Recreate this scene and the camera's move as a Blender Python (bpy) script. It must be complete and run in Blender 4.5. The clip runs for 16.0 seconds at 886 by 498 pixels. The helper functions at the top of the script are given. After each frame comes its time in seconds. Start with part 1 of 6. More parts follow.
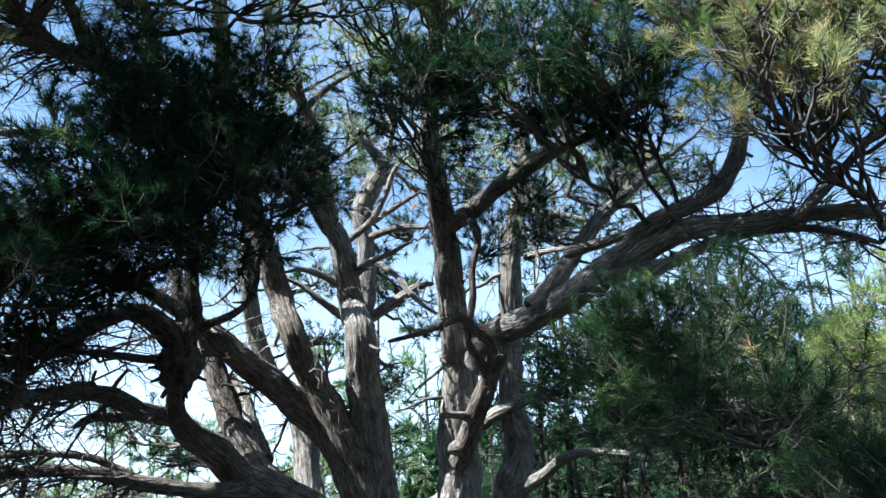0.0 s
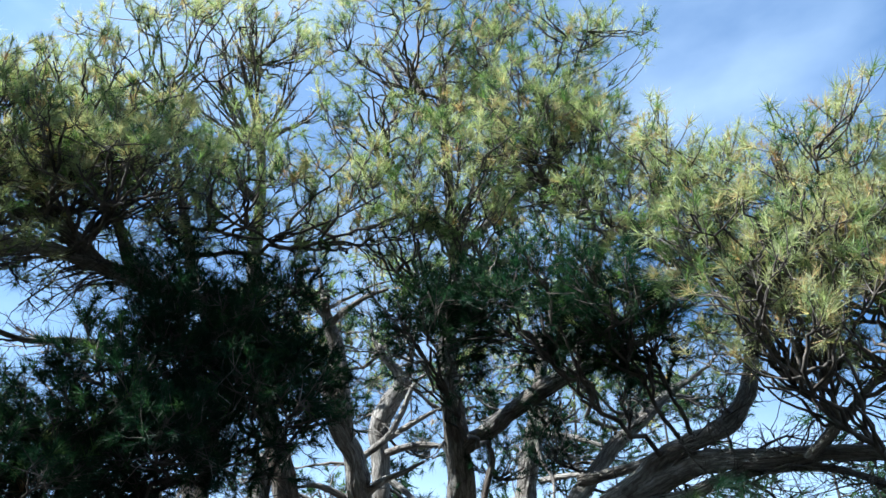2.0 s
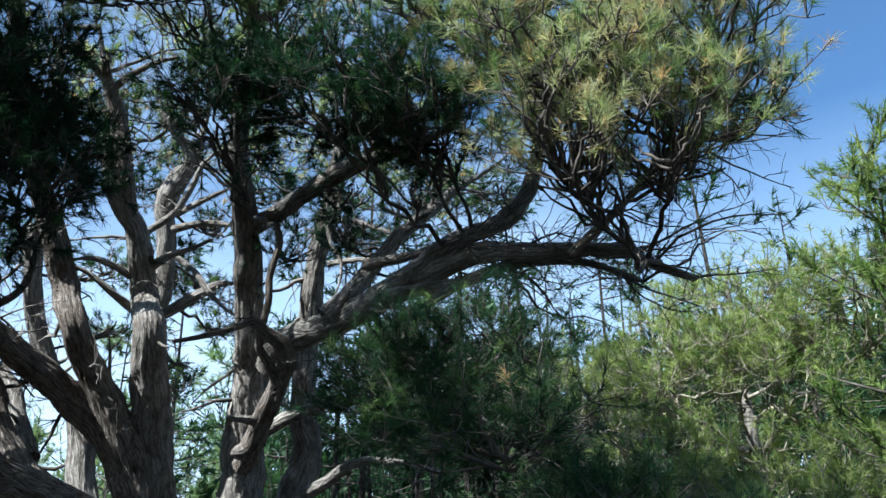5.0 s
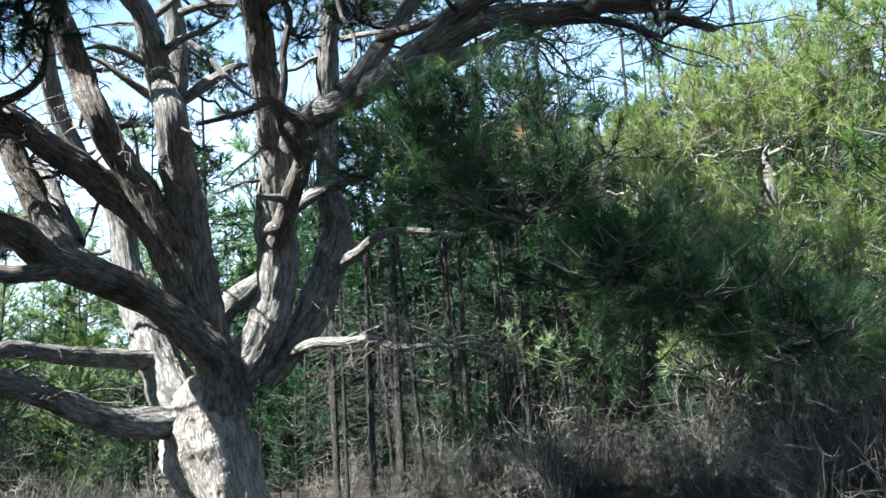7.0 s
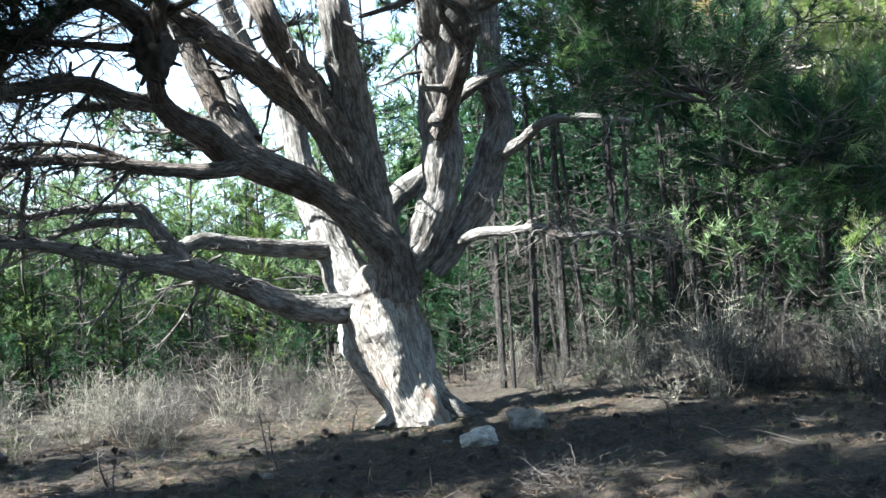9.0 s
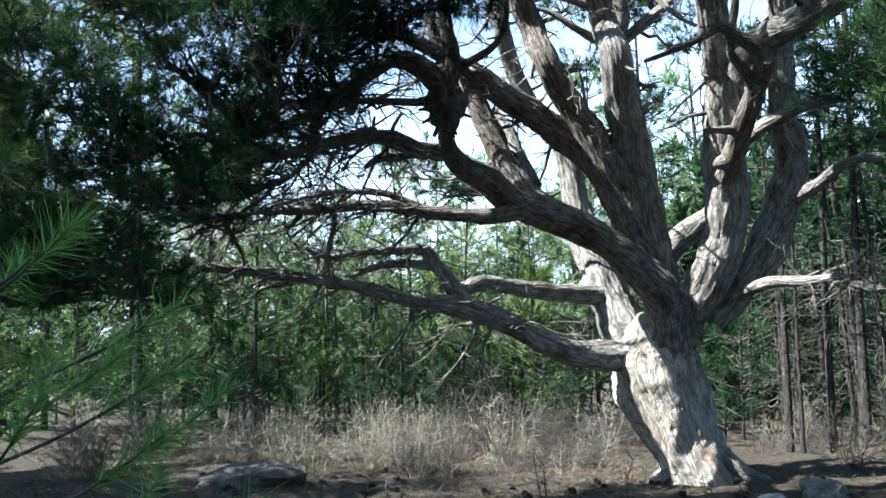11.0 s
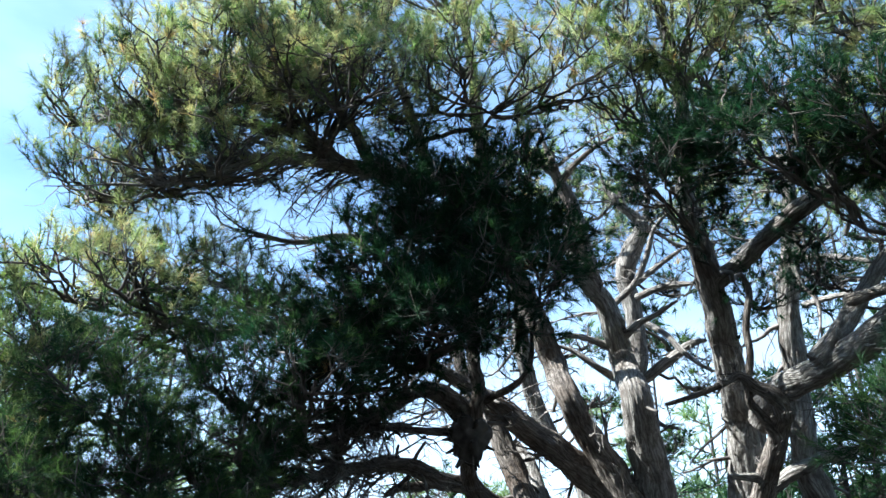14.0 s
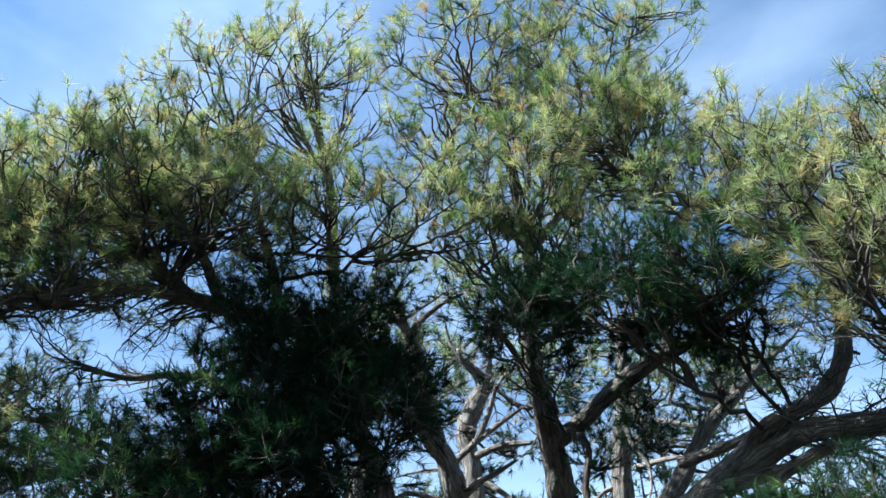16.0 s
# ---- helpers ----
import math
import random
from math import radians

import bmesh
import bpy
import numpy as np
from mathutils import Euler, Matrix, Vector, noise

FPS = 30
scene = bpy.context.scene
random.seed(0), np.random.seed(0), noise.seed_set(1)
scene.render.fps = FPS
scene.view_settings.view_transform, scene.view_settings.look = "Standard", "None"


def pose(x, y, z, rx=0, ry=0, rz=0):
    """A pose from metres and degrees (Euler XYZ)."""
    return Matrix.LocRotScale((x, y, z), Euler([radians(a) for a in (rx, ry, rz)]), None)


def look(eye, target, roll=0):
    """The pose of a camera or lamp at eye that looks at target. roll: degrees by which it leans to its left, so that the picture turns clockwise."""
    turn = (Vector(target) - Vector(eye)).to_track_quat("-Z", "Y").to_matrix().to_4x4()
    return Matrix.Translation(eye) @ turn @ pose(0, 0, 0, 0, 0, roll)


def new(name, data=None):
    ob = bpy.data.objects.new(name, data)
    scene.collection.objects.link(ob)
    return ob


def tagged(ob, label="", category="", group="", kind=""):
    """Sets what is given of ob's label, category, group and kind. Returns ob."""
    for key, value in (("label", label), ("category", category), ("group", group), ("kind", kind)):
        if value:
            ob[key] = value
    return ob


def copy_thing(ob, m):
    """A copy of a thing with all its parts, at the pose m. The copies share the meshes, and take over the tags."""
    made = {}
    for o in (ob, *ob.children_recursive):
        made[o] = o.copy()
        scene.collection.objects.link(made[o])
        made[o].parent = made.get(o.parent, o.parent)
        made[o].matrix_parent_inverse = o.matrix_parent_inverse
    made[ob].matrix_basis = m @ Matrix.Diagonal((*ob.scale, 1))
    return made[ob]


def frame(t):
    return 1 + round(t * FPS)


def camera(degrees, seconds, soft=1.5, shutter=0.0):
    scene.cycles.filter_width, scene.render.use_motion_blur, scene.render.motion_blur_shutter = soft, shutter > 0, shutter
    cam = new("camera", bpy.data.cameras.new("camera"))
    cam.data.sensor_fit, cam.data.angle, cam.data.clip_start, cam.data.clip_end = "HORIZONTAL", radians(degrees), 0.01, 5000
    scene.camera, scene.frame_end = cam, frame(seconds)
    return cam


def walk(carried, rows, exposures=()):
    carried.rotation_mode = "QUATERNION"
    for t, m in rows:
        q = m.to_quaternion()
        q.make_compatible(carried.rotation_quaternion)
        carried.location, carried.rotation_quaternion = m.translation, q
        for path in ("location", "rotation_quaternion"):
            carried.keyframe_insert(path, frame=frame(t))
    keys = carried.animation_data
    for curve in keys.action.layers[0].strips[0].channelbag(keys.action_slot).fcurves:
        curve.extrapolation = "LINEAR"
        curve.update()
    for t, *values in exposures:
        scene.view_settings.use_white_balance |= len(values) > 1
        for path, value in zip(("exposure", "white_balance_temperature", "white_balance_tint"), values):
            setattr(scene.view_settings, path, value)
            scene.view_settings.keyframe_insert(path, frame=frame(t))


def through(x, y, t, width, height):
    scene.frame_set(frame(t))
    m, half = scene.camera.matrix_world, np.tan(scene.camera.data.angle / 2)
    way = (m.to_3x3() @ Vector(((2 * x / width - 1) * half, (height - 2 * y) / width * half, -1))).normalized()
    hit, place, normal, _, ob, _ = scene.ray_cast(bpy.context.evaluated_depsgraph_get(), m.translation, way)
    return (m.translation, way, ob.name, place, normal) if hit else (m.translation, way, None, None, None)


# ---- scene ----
cam = camera(57.0, 16.0, soft=1.5)


def eye_pose(x, y, z, yaw, pitch, roll):
    """Eye, heading to the left of +y, tilt up and lean."""
    a, b = radians(yaw), radians(pitch)
    ahead = Vector((-math.sin(a) * math.cos(b), math.cos(a) * math.cos(b), math.sin(b)))
    return look((x, y, z), Vector((x, y, z)) + ahead, roll)


PATH = [
    (0.0, -0.24, 0.20, 1.70, -0.91, 23.89, -1.28),
    (0.5, -0.22, 0.08, 1.73, 0.87, 27.30, -0.82),
    (1.0, -0.15, -0.01, 1.72, 0.38, 30.58, 1.72),
    (1.5, -0.13, -0.04, 1.70, 2.14, 34.65, 1.26),
    (2.0, -0.10, -0.10, 1.72, 1.54, 38.28, 2.01),
    (2.5, -0.01, -0.15, 1.71, 1.25, 38.95, 3.59),
    (3.0, 0.01, -0.14, 1.71, -3.08, 38.58, 3.50),
    (3.5, 0.08, -0.05, 1.77, -9.74, 35.92, 2.16),
    (4.0, 0.11, -0.03, 1.76, -13.15, 31.36, 0.05),
    (4.5, 0.11, -0.00, 1.77, -14.22, 27.56, -1.16),
    (5.0, 0.09, 0.01, 1.77, -13.82, 23.52, -1.53),
    (5.2, 0.09, 0.03, 1.76, -13.69, 22.02, -0.53),
    (7.3, 0.11, -0.06, 1.61, -11.11, 6.35, -4.33),
    (7.5, 0.10, -0.06, 1.61, -10.97, 5.08, -4.44),
    (8.0, 0.08, -0.03, 1.58, -10.41, 2.67, -4.60),
    (8.5, 0.03, -0.02, 1.58, -4.92, 1.80, -4.17),
    (9.0, 0.00, 0.00, 1.60, -0.00, 1.50, -4.00),
    (9.5, -0.06, 0.06, 1.59, 5.35, 2.23, -2.59),
    (10.0, -0.10, 0.06, 1.61, 10.90, 2.84, -2.45),
    (10.2, -0.12, 0.06, 1.62, 12.67, 3.22, -2.12),
    (12.3, -0.18, -0.17, 1.68, 22.01, 14.59, -0.79),
    (12.5, -0.18, -0.17, 1.70, 21.79, 16.87, -0.55),
    (13.0, -0.17, -0.16, 1.72, 21.25, 20.46, 0.02),
    (13.5, -0.15, -0.20, 1.73, 20.69, 23.69, 0.89),
    (14.0, -0.19, -0.26, 1.71, 19.41, 27.48, 1.92),
    (14.5, -0.26, -0.24, 1.68, 13.19, 30.45, 1.59),
    (15.0, -0.40, -0.22, 1.63, 8.03, 33.52, 0.10),
    (15.5, -0.48, -0.22, 1.60, 6.57, 36.31, -1.00),
    (16.0, -0.50, -0.21, 1.60, 5.13, 38.72, -1.96),
]
EXPOSURES = [(t, e, 6050.0, 5.0) for t, e in ((0.0, 2.13), (0.7, 2.25), (1.5, 2.2), (2.5, 1.95), (3.5, 1.78), (5.2, 1.74), (7.3, 2.46), (8.0, 2.66), (8.6, 2.78), (10.2, 2.6), (12.3, 2.17), (14.0, 2.4), (15.0, 2.34), (16.0, 1.96))]
walk(cam, [(t, eye_pose(*r)) for t, *r in PATH], EXPOSURES)

# ---- light ----
SUN_WAY = Vector((-0.6014, -0.2933, 0.7431)).normalized()   # from the ground to the sun
SUN_UP = math.asin(SUN_WAY.z)
world = bpy.data.worlds.new("sky")
scene.world = world
world.use_nodes = True
wn, wl = world.node_tree.nodes, world.node_tree.links
wn.clear()
sky = wn.new("ShaderNodeTexSky")
sky.sky_type, sky.sun_disc = "NISHITA", False
sky.sun_elevation, sky.sun_rotation = SUN_UP, math.atan2(SUN_WAY.x, SUN_WAY.y)
sky.air_density, sky.dust_density, sky.ozone_density = 1.0, 1.0, 1.8
cloud = wn.new("ShaderNodeTexNoise")
cloud.inputs["Scale"].default_value, cloud.inputs["Detail"].default_value = 2.2, 7.0
cloud.texture_mapping.scale = (1.0, 1.0, 2.4)
veil = wn.new("ShaderNodeMapRange")
veil.inputs["From Min"].default_value, veil.inputs["From Max"].default_value = 0.42, 0.75
veil.inputs["To Min"].default_value, veil.inputs["To Max"].default_value = 0.0, 0.32
way_up = wn.new("ShaderNodeSeparateXYZ")
wl.new(wn.new("ShaderNodeTexCoord").outputs["Generated"], way_up.inputs[0])
haze = wn.new("ShaderNodeMapRange")
haze.inputs["From Min"].default_value, haze.inputs["From Max"].default_value = 0.0, 0.5
haze.inputs["To Min"].default_value, haze.inputs["To Max"].default_value = 0.72, 0.0
hazed = wn.new("ShaderNodeMixRGB")
hazed.inputs[2].default_value = (8.6, 10.4, 12.2, 1)
mixsky = wn.new("ShaderNodeMixRGB")
mixsky.inputs[2].default_value = (8.0, 9.6, 11.2, 1)
back, wout = wn.new("ShaderNodeBackground"), wn.new("ShaderNodeOutputWorld")
back.inputs[1].default_value = 0.054
wl.new(cloud.outputs["Fac"], veil.inputs["Value"])
wl.new(veil.outputs[0], mixsky.inputs[0])
clear = wn.new("ShaderNodeMixRGB")
clear.blend_type = "MULTIPLY"
clear.inputs[0].default_value, clear.inputs[2].default_value = 1.0, (0.8, 1.06, 1.24, 1)
wl.new(sky.outputs[0], clear.inputs[1])
wl.new(clear.outputs[0], mixsky.inputs[1])
wl.new(way_up.outputs["Z"], haze.inputs["Value"])
wl.new(haze.outputs[0], hazed.inputs[0])
wl.new(mixsky.outputs[0], hazed.inputs[1])
wl.new(hazed.outputs[0], back.inputs[0])
wl.new(back.outputs[0], wout.inputs[0])
sun = new("sun", bpy.data.lights.new("sun", "SUN"))
sun.data.energy, sun.data.angle, sun.data.color = 5.0, radians(0.6), (1.0, 0.965, 0.91)
sun.matrix_world = look((0, 0, 30), Vector((0, 0, 30)) - SUN_WAY)


# ---- materials ----
class Nodes:
    """A small builder of node materials."""

    def __init__(self, name):
        self.mat = bpy.data.materials.new(name)
        self.mat.use_nodes = True
        self.n, self.l = self.mat.node_tree.nodes, self.mat.node_tree.links
        self.shader = self.n["Principled BSDF"]
        self.out = self.n["Material Output"]

    def add(self, kind, **sets):
        node = self.n.new("ShaderNode" + kind)
        for key, value in sets.items():
            node.inputs[key.replace("_", " ")].default_value = value
        return node

    def link(self, a, b):
        self.l.new(a, b)

    def ramp(self, source, *stops):
        r = self.n.new("ShaderNodeValToRGB")
        e = r.color_ramp.elements
        while len(e) < len(stops):
            e.new(0.5)
        for el, (at, col) in zip(e, stops):
            el.position, el.color = at, (*col, 1)
        self.link(source, r.inputs[0])
        return r.outputs[0]

    def mapped(self, source, scale):
        m = self.n.new("ShaderNodeMapping")
        m.inputs["Scale"].default_value = scale
        self.link(source, m.inputs[0])
        return m.outputs[0]

    def mix(self, fac, a, b, kind="MIX"):
        m = self.n.new("ShaderNodeMixRGB")
        m.blend_type = kind
        for slot, v in zip((0, 1, 2), (fac, a, b)):
            if isinstance(v, (int, float)):
                m.inputs[slot].default_value = v
            elif isinstance(v, tuple):
                m.inputs[slot].default_value = (*v, 1)
            else:
                self.link(v, m.inputs[slot])
        return m.outputs[0]

    def bump(self, height, strength, distance):
        b = self.add("Bump", Strength=strength, Distance=distance)
        self.link(height, b.inputs["Height"])
        self.link(b.outputs[0], self.shader.inputs["Normal"])
        return b


def bark_material(name, plate, furrow, accent, scale=1.0, accent_low=0.56, rough=1.0, streak=None):
    """Plated bark: long plates between dark furrows, flaking edges, lichen-grey and brown blotches; streak: stains that run down."""
    m = Nodes(name)
    uv = m.n.new("ShaderNodeUVMap").outputs[0]
    pos = m.n.new("ShaderNodeTexCoord").outputs["Object"]
    warp = m.add("TexNoise", Scale=4.0, Detail=5.0, Roughness=0.6)
    m.link(pos, warp.inputs[0])
    bent = m.mix(0.12, uv, warp.outputs["Color"], "ADD")
    grain = m.add("TexNoise", Scale=1.0, Detail=8.0, Roughness=0.75)
    m.link(m.mapped(bent, (60 * scale, 22 * scale, 1)), grain.inputs[0])
    blot = m.add("TexNoise", Scale=2.3, Detail=6.0, Roughness=0.65)
    m.link(pos, blot.inputs[0])
    pale = m.add("TexNoise", Scale=7.0, Detail=5.0, Roughness=0.7)
    m.link(pos, pale.inputs[0])

    def joints(u, v, width, floor):
        """Dark lines between long cells."""
        cell = m.n.new("ShaderNodeTexVoronoi")
        cell.feature, cell.voronoi_dimensions = "DISTANCE_TO_EDGE", "2D"
        m.link(m.mapped(bent, (u * scale, v * scale, 1)), cell.inputs["Vector"])
        cell.inputs["Scale"].default_value = 1.0
        return m.ramp(cell.outputs["Distance"], (0.0, (floor,) * 3), (width, (1, 1, 1)))

    wide, fine = joints(13, 1.0, 0.2, 0.0), joints(33, 3.4, 0.24, 0.2)
    worn = m.ramp(pale.outputs["Fac"], (0.4, (1, 1, 1)), (0.62, (0.2, 0.2, 0.2)))
    depth = m.mix(0.85, m.mix(worn, (1.0, 1.0, 1.0), wide), fine, "MULTIPLY")
    depth = m.mix(1.0, depth, m.ramp(grain.outputs["Fac"], (0.28, (0.4, 0.4, 0.4)), (0.5, (1, 1, 1))), "MULTIPLY")
    depth = m.mix(rough, (1.0, 1.0, 1.0), depth)
    base = m.mix(grain.outputs["Fac"], tuple(c * 0.55 for c in plate), tuple(min(1, c * 1.4) for c in plate))
    base = m.mix(m.ramp(pale.outputs["Fac"], (0.35, (0, 0, 0)), (0.7, (0.6, 0.6, 0.6))), base, tuple(min(0.8, c * 1.35) for c in plate))
    base = m.mix(m.ramp(blot.outputs["Fac"], (accent_low, (0, 0, 0)), (accent_low + 0.13, (0.85, 0.85, 0.85))), base, accent)
    if streak:
        run = m.add("TexNoise", Scale=1.0, Detail=5.0, Roughness=0.6)
        m.link(m.mapped(bent, (3.2, 0.8, 1)), run.inputs[0])
        base = m.mix(m.ramp(run.outputs["Fac"], (0.56, (0, 0, 0)), (0.66, (0.75, 0.75, 0.75))), base, streak)
    col = m.mix(depth, furrow, base)
    m.link(col, m.shader.inputs["Base Color"])
    m.shader.inputs["Roughness"].default_value = 0.92
    m.shader.inputs["Specular IOR Level"].default_value = 0.15
    m.bump(m.mix(0.3, depth, grain.outputs["Fac"]), 1.0, 0.03)
    return m.mat


def twig_material(name, dark, pale):
    m = Nodes(name)
    pos = m.n.new("ShaderNodeTexCoord").outputs["Object"]
    noise_ = m.add("TexNoise", Scale=6.0, Detail=5.0)
    m.link(pos, noise_.inputs[0])
    m.link(m.ramp(noise_.outputs["Fac"], (0.35, dark), (0.68, pale)), m.shader.inputs["Base Color"])
    m.shader.inputs["Roughness"].default_value = 0.9
    return m.mat


def needle_material(name, stops, through=0.35):
    """Needles: one tone for each tuft, some spread from needle to needle."""
    m = Nodes(name)
    tone = m.n.new("ShaderNodeAttribute")
    tone.attribute_name = "tone"
    isle = m.n.new("ShaderNodeNewGeometry")
    mixed = m.add("MapRange", To_Min=-0.07, To_Max=0.07)
    m.link(isle.outputs["Random Per Island"], mixed.inputs["Value"])
    total = m.n.new("ShaderNodeMath")
    m.link(tone.outputs["Fac"], total.inputs[0])
    m.link(mixed.outputs[0], total.inputs[1])
    col = m.ramp(total.outputs[0], *stops)
    m.link(col, m.shader.inputs["Base Color"])
    m.shader.inputs["Roughness"].default_value = 0.6
    m.shader.inputs["Specular IOR Level"].default_value = 0.2
    t = m.n.new("ShaderNodeBsdfTranslucent")
    m.link(m.mix(1.0, col, (0.97, 1.0, 0.64), "MULTIPLY"), t.inputs[0])
    mx = m.n.new("ShaderNodeMixShader")
    mx.inputs[0].default_value = through
    m.link(m.shader.outputs[0], mx.inputs[1])
    m.link(t.outputs[0], mx.inputs[2])
    m.link(mx.outputs[0], m.out.inputs[0])
    return m.mat


def earth_material():
    m = Nodes("needle_litter")
    pos = m.n.new("ShaderNodeTexCoord").outputs["Object"]
    big = m.add("TexNoise", Scale=0.7, Detail=5.0)
    mid = m.add("TexNoise", Scale=5.0, Detail=6.0, Roughness=0.7)
    fine = m.add("TexNoise", Scale=45.0, Detail=8.0, Roughness=0.8)
    clod = m.add("TexNoise", Scale=15.0, Detail=7.0, Roughness=0.75)
    for x in (big, mid, fine, clod):
        m.link(pos, x.inputs[0])
    soil = m.ramp(mid.outputs["Fac"], (0.32, (0.015, 0.0095, 0.0065)), (0.52, (0.046, 0.034, 0.0205)), (0.72, (0.118, 0.088, 0.056)))
    pale = m.ramp(fine.outputs["Fac"], (0.4, (0.015, 0.011, 0.009)), (0.68, (0.17, 0.13, 0.1)))
    col = m.mix(0.45, soil, pale)
    col = m.mix(m.ramp(big.outputs["Fac"], (0.45, (0, 0, 0)), (0.7, (0.7, 0.7, 0.7))), col, (0.08, 0.068, 0.044))
    col = m.mix(1.0, col, m.ramp(clod.outputs["Fac"], (0.38, (0.35, 0.33, 0.31)), (0.5, (0.85, 0.83, 0.8)), (0.64, (1.9, 1.75, 1.6))), "MULTIPLY")
    m.link(col, m.shader.inputs["Base Color"])
    m.shader.inputs["Roughness"].default_value = 0.95
    m.bump(m.mix(0.5, clod.outputs["Fac"], fine.outputs["Fac"]), 1.0, 0.14)
    return m.mat


def rock_material(name="limestone", shade=1.0):
    m = Nodes(name)
    pos = m.n.new("ShaderNodeTexCoord").outputs["Object"]
    a = m.add("TexNoise", Scale=6.0, Detail=8.0, Roughness=0.7)
    b = m.add("TexVoronoi", Scale=5.0)
    m.link(pos, a.inputs[0])
    m.link(pos, b.inputs[0])
    col = m.ramp(a.outputs["Fac"], (0.34, tuple(c * shade for c in (0.08, 0.075, 0.066))), (0.48, tuple(c * shade for c in (0.2, 0.185, 0.16))), (0.68, tuple(c * shade for c in (0.38, 0.35, 0.31))))
    m.link(col, m.shader.inputs["Base Color"])
    m.shader.inputs["Roughness"].default_value = 0.9
    m.bump(m.mix(0.4, a.outputs["Fac"], b.outputs["Distance"]), 0.9, 0.05)
    return m.mat


BARK = bark_material("old_pine_bark", (0.295, 0.282, 0.266), (0.05, 0.042, 0.037), (0.14, 0.115, 0.098), 0.9, 0.53, 0.88)
RUGGED_BARK = bark_material("rugged_bark", (0.235, 0.208, 0.188), (0.035, 0.028, 0.024), (0.1, 0.07, 0.052), 1.1, 0.5, 0.95)
TRUNK_BARK = bark_material("trunk_bark", (0.43, 0.4, 0.365), (0.075, 0.056, 0.043), (0.24, 0.185, 0.14), 0.8, 0.56, 0.82, (0.25, 0.12, 0.05))
BURL_BARK = twig_material("burl_bark", (0.02, 0.017, 0.015), (0.1, 0.085, 0.075))
FAR_BARK = bark_material("forest_bark", (0.075, 0.07, 0.066), (0.015, 0.013, 0.012), (0.17, 0.16, 0.15), 1.2)
TWIG = twig_material("grey_twig", (0.026, 0.022, 0.02), (0.215, 0.195, 0.18))
OLD_TWIG = twig_material("weathered_twig", (0.02, 0.017, 0.015), (0.12, 0.105, 0.095))
DRY = twig_material("dry_wood", (0.085, 0.077, 0.062), (0.36, 0.335, 0.27))
# stops run from painted shade for inner boughs to painted sun for outer ones
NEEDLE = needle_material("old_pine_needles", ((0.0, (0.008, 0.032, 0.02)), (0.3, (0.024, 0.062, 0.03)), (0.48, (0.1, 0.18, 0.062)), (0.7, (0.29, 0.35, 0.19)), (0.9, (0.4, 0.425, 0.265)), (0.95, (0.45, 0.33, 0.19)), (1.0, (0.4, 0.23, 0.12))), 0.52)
# low tones put forest shade into the colour, high tones the distant sun
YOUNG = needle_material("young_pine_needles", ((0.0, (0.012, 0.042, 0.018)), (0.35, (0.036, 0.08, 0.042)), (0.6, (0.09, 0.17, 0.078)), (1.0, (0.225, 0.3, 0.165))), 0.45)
# brighter, yellower than the young needles: sunlight is put into this colour
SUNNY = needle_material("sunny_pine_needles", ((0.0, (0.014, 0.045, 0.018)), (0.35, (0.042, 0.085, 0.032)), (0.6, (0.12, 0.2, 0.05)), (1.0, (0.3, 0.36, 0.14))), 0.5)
LEAF = needle_material("shrub_leaves", ((0.0, (0.035, 0.06, 0.028)), (0.5, (0.1, 0.125, 0.07)), (1.0, (0.26, 0.25, 0.15))), 0.3)
SEEDLING = needle_material("seedling_needles", ((0.0, (0.06, 0.18, 0.05)), (0.5, (0.14, 0.32, 0.09)), (1.0, (0.3, 0.46, 0.16))), 0.5)
FALLEN = needle_material("fallen_needles", ((0.0, (0.03, 0.022, 0.018)), (0.5, (0.1, 0.07, 0.05)), (1.0, (0.24, 0.175, 0.12))), 0.1)
# pale stone brightened 1.7 times, the sunlight on it put into the colour
LIT_PALE_ROCK = rock_material("lit_pale_rock", 1.7)
# the last is limestone darkened to a fifth, standing in for shade
EARTH, ROCK, GREY_ROCK, SHADED_ROCK = earth_material(), rock_material(), rock_material("lichened_rock", 0.6), rock_material("shaded_rock", 0.2)

# ---- building helpers ----
RNG = np.random.default_rng(7)


def unit(v):
    v = np.asarray(v, float)
    return v / np.maximum(np.linalg.norm(v, axis=-1, keepdims=True), 1e-9)


def raw_mesh(name, verts, faces, size, tone=None, uv=None, smooth=False):
    """A mesh from arrays: faces all of one size."""
    me = bpy.data.meshes.new(name)
    nf = len(faces)
    me.vertices.add(len(verts))
    me.vertices.foreach_set("co", np.ascontiguousarray(verts, np.float32).ravel())
    me.loops.add(nf * size)
    me.loops.foreach_set("vertex_index", np.ascontiguousarray(faces, np.int32).ravel())
    me.polygons.add(nf)
    me.polygons.foreach_set("loop_start", np.arange(nf, dtype=np.int32) * size)
    if smooth:
        me.polygons.foreach_set("use_smooth", np.ones(nf, bool))
    if uv is not None:
        me.uv_layers.new(name="UVMap").data.foreach_set("uv", np.ascontiguousarray(uv, np.float32).ravel())
    if tone is not None:
        me.attributes.new("tone", "FLOAT", "POINT").data.foreach_set("value", np.ascontiguousarray(tone, np.float32))
    me.update(calc_edges=True)
    return me


def part(name, me, material, parent=None, label=""):
    ob = new(name, me)
    me.materials.append(material)
    ob.parent = parent
    return tagged(ob, label)


def thing(name, at, label, category, group="", kind=""):
    ob = new(name)
    ob.empty_display_size = 0.3
    ob.matrix_basis = Matrix.Translation(at)
    return tagged(ob, label, category, group, kind)


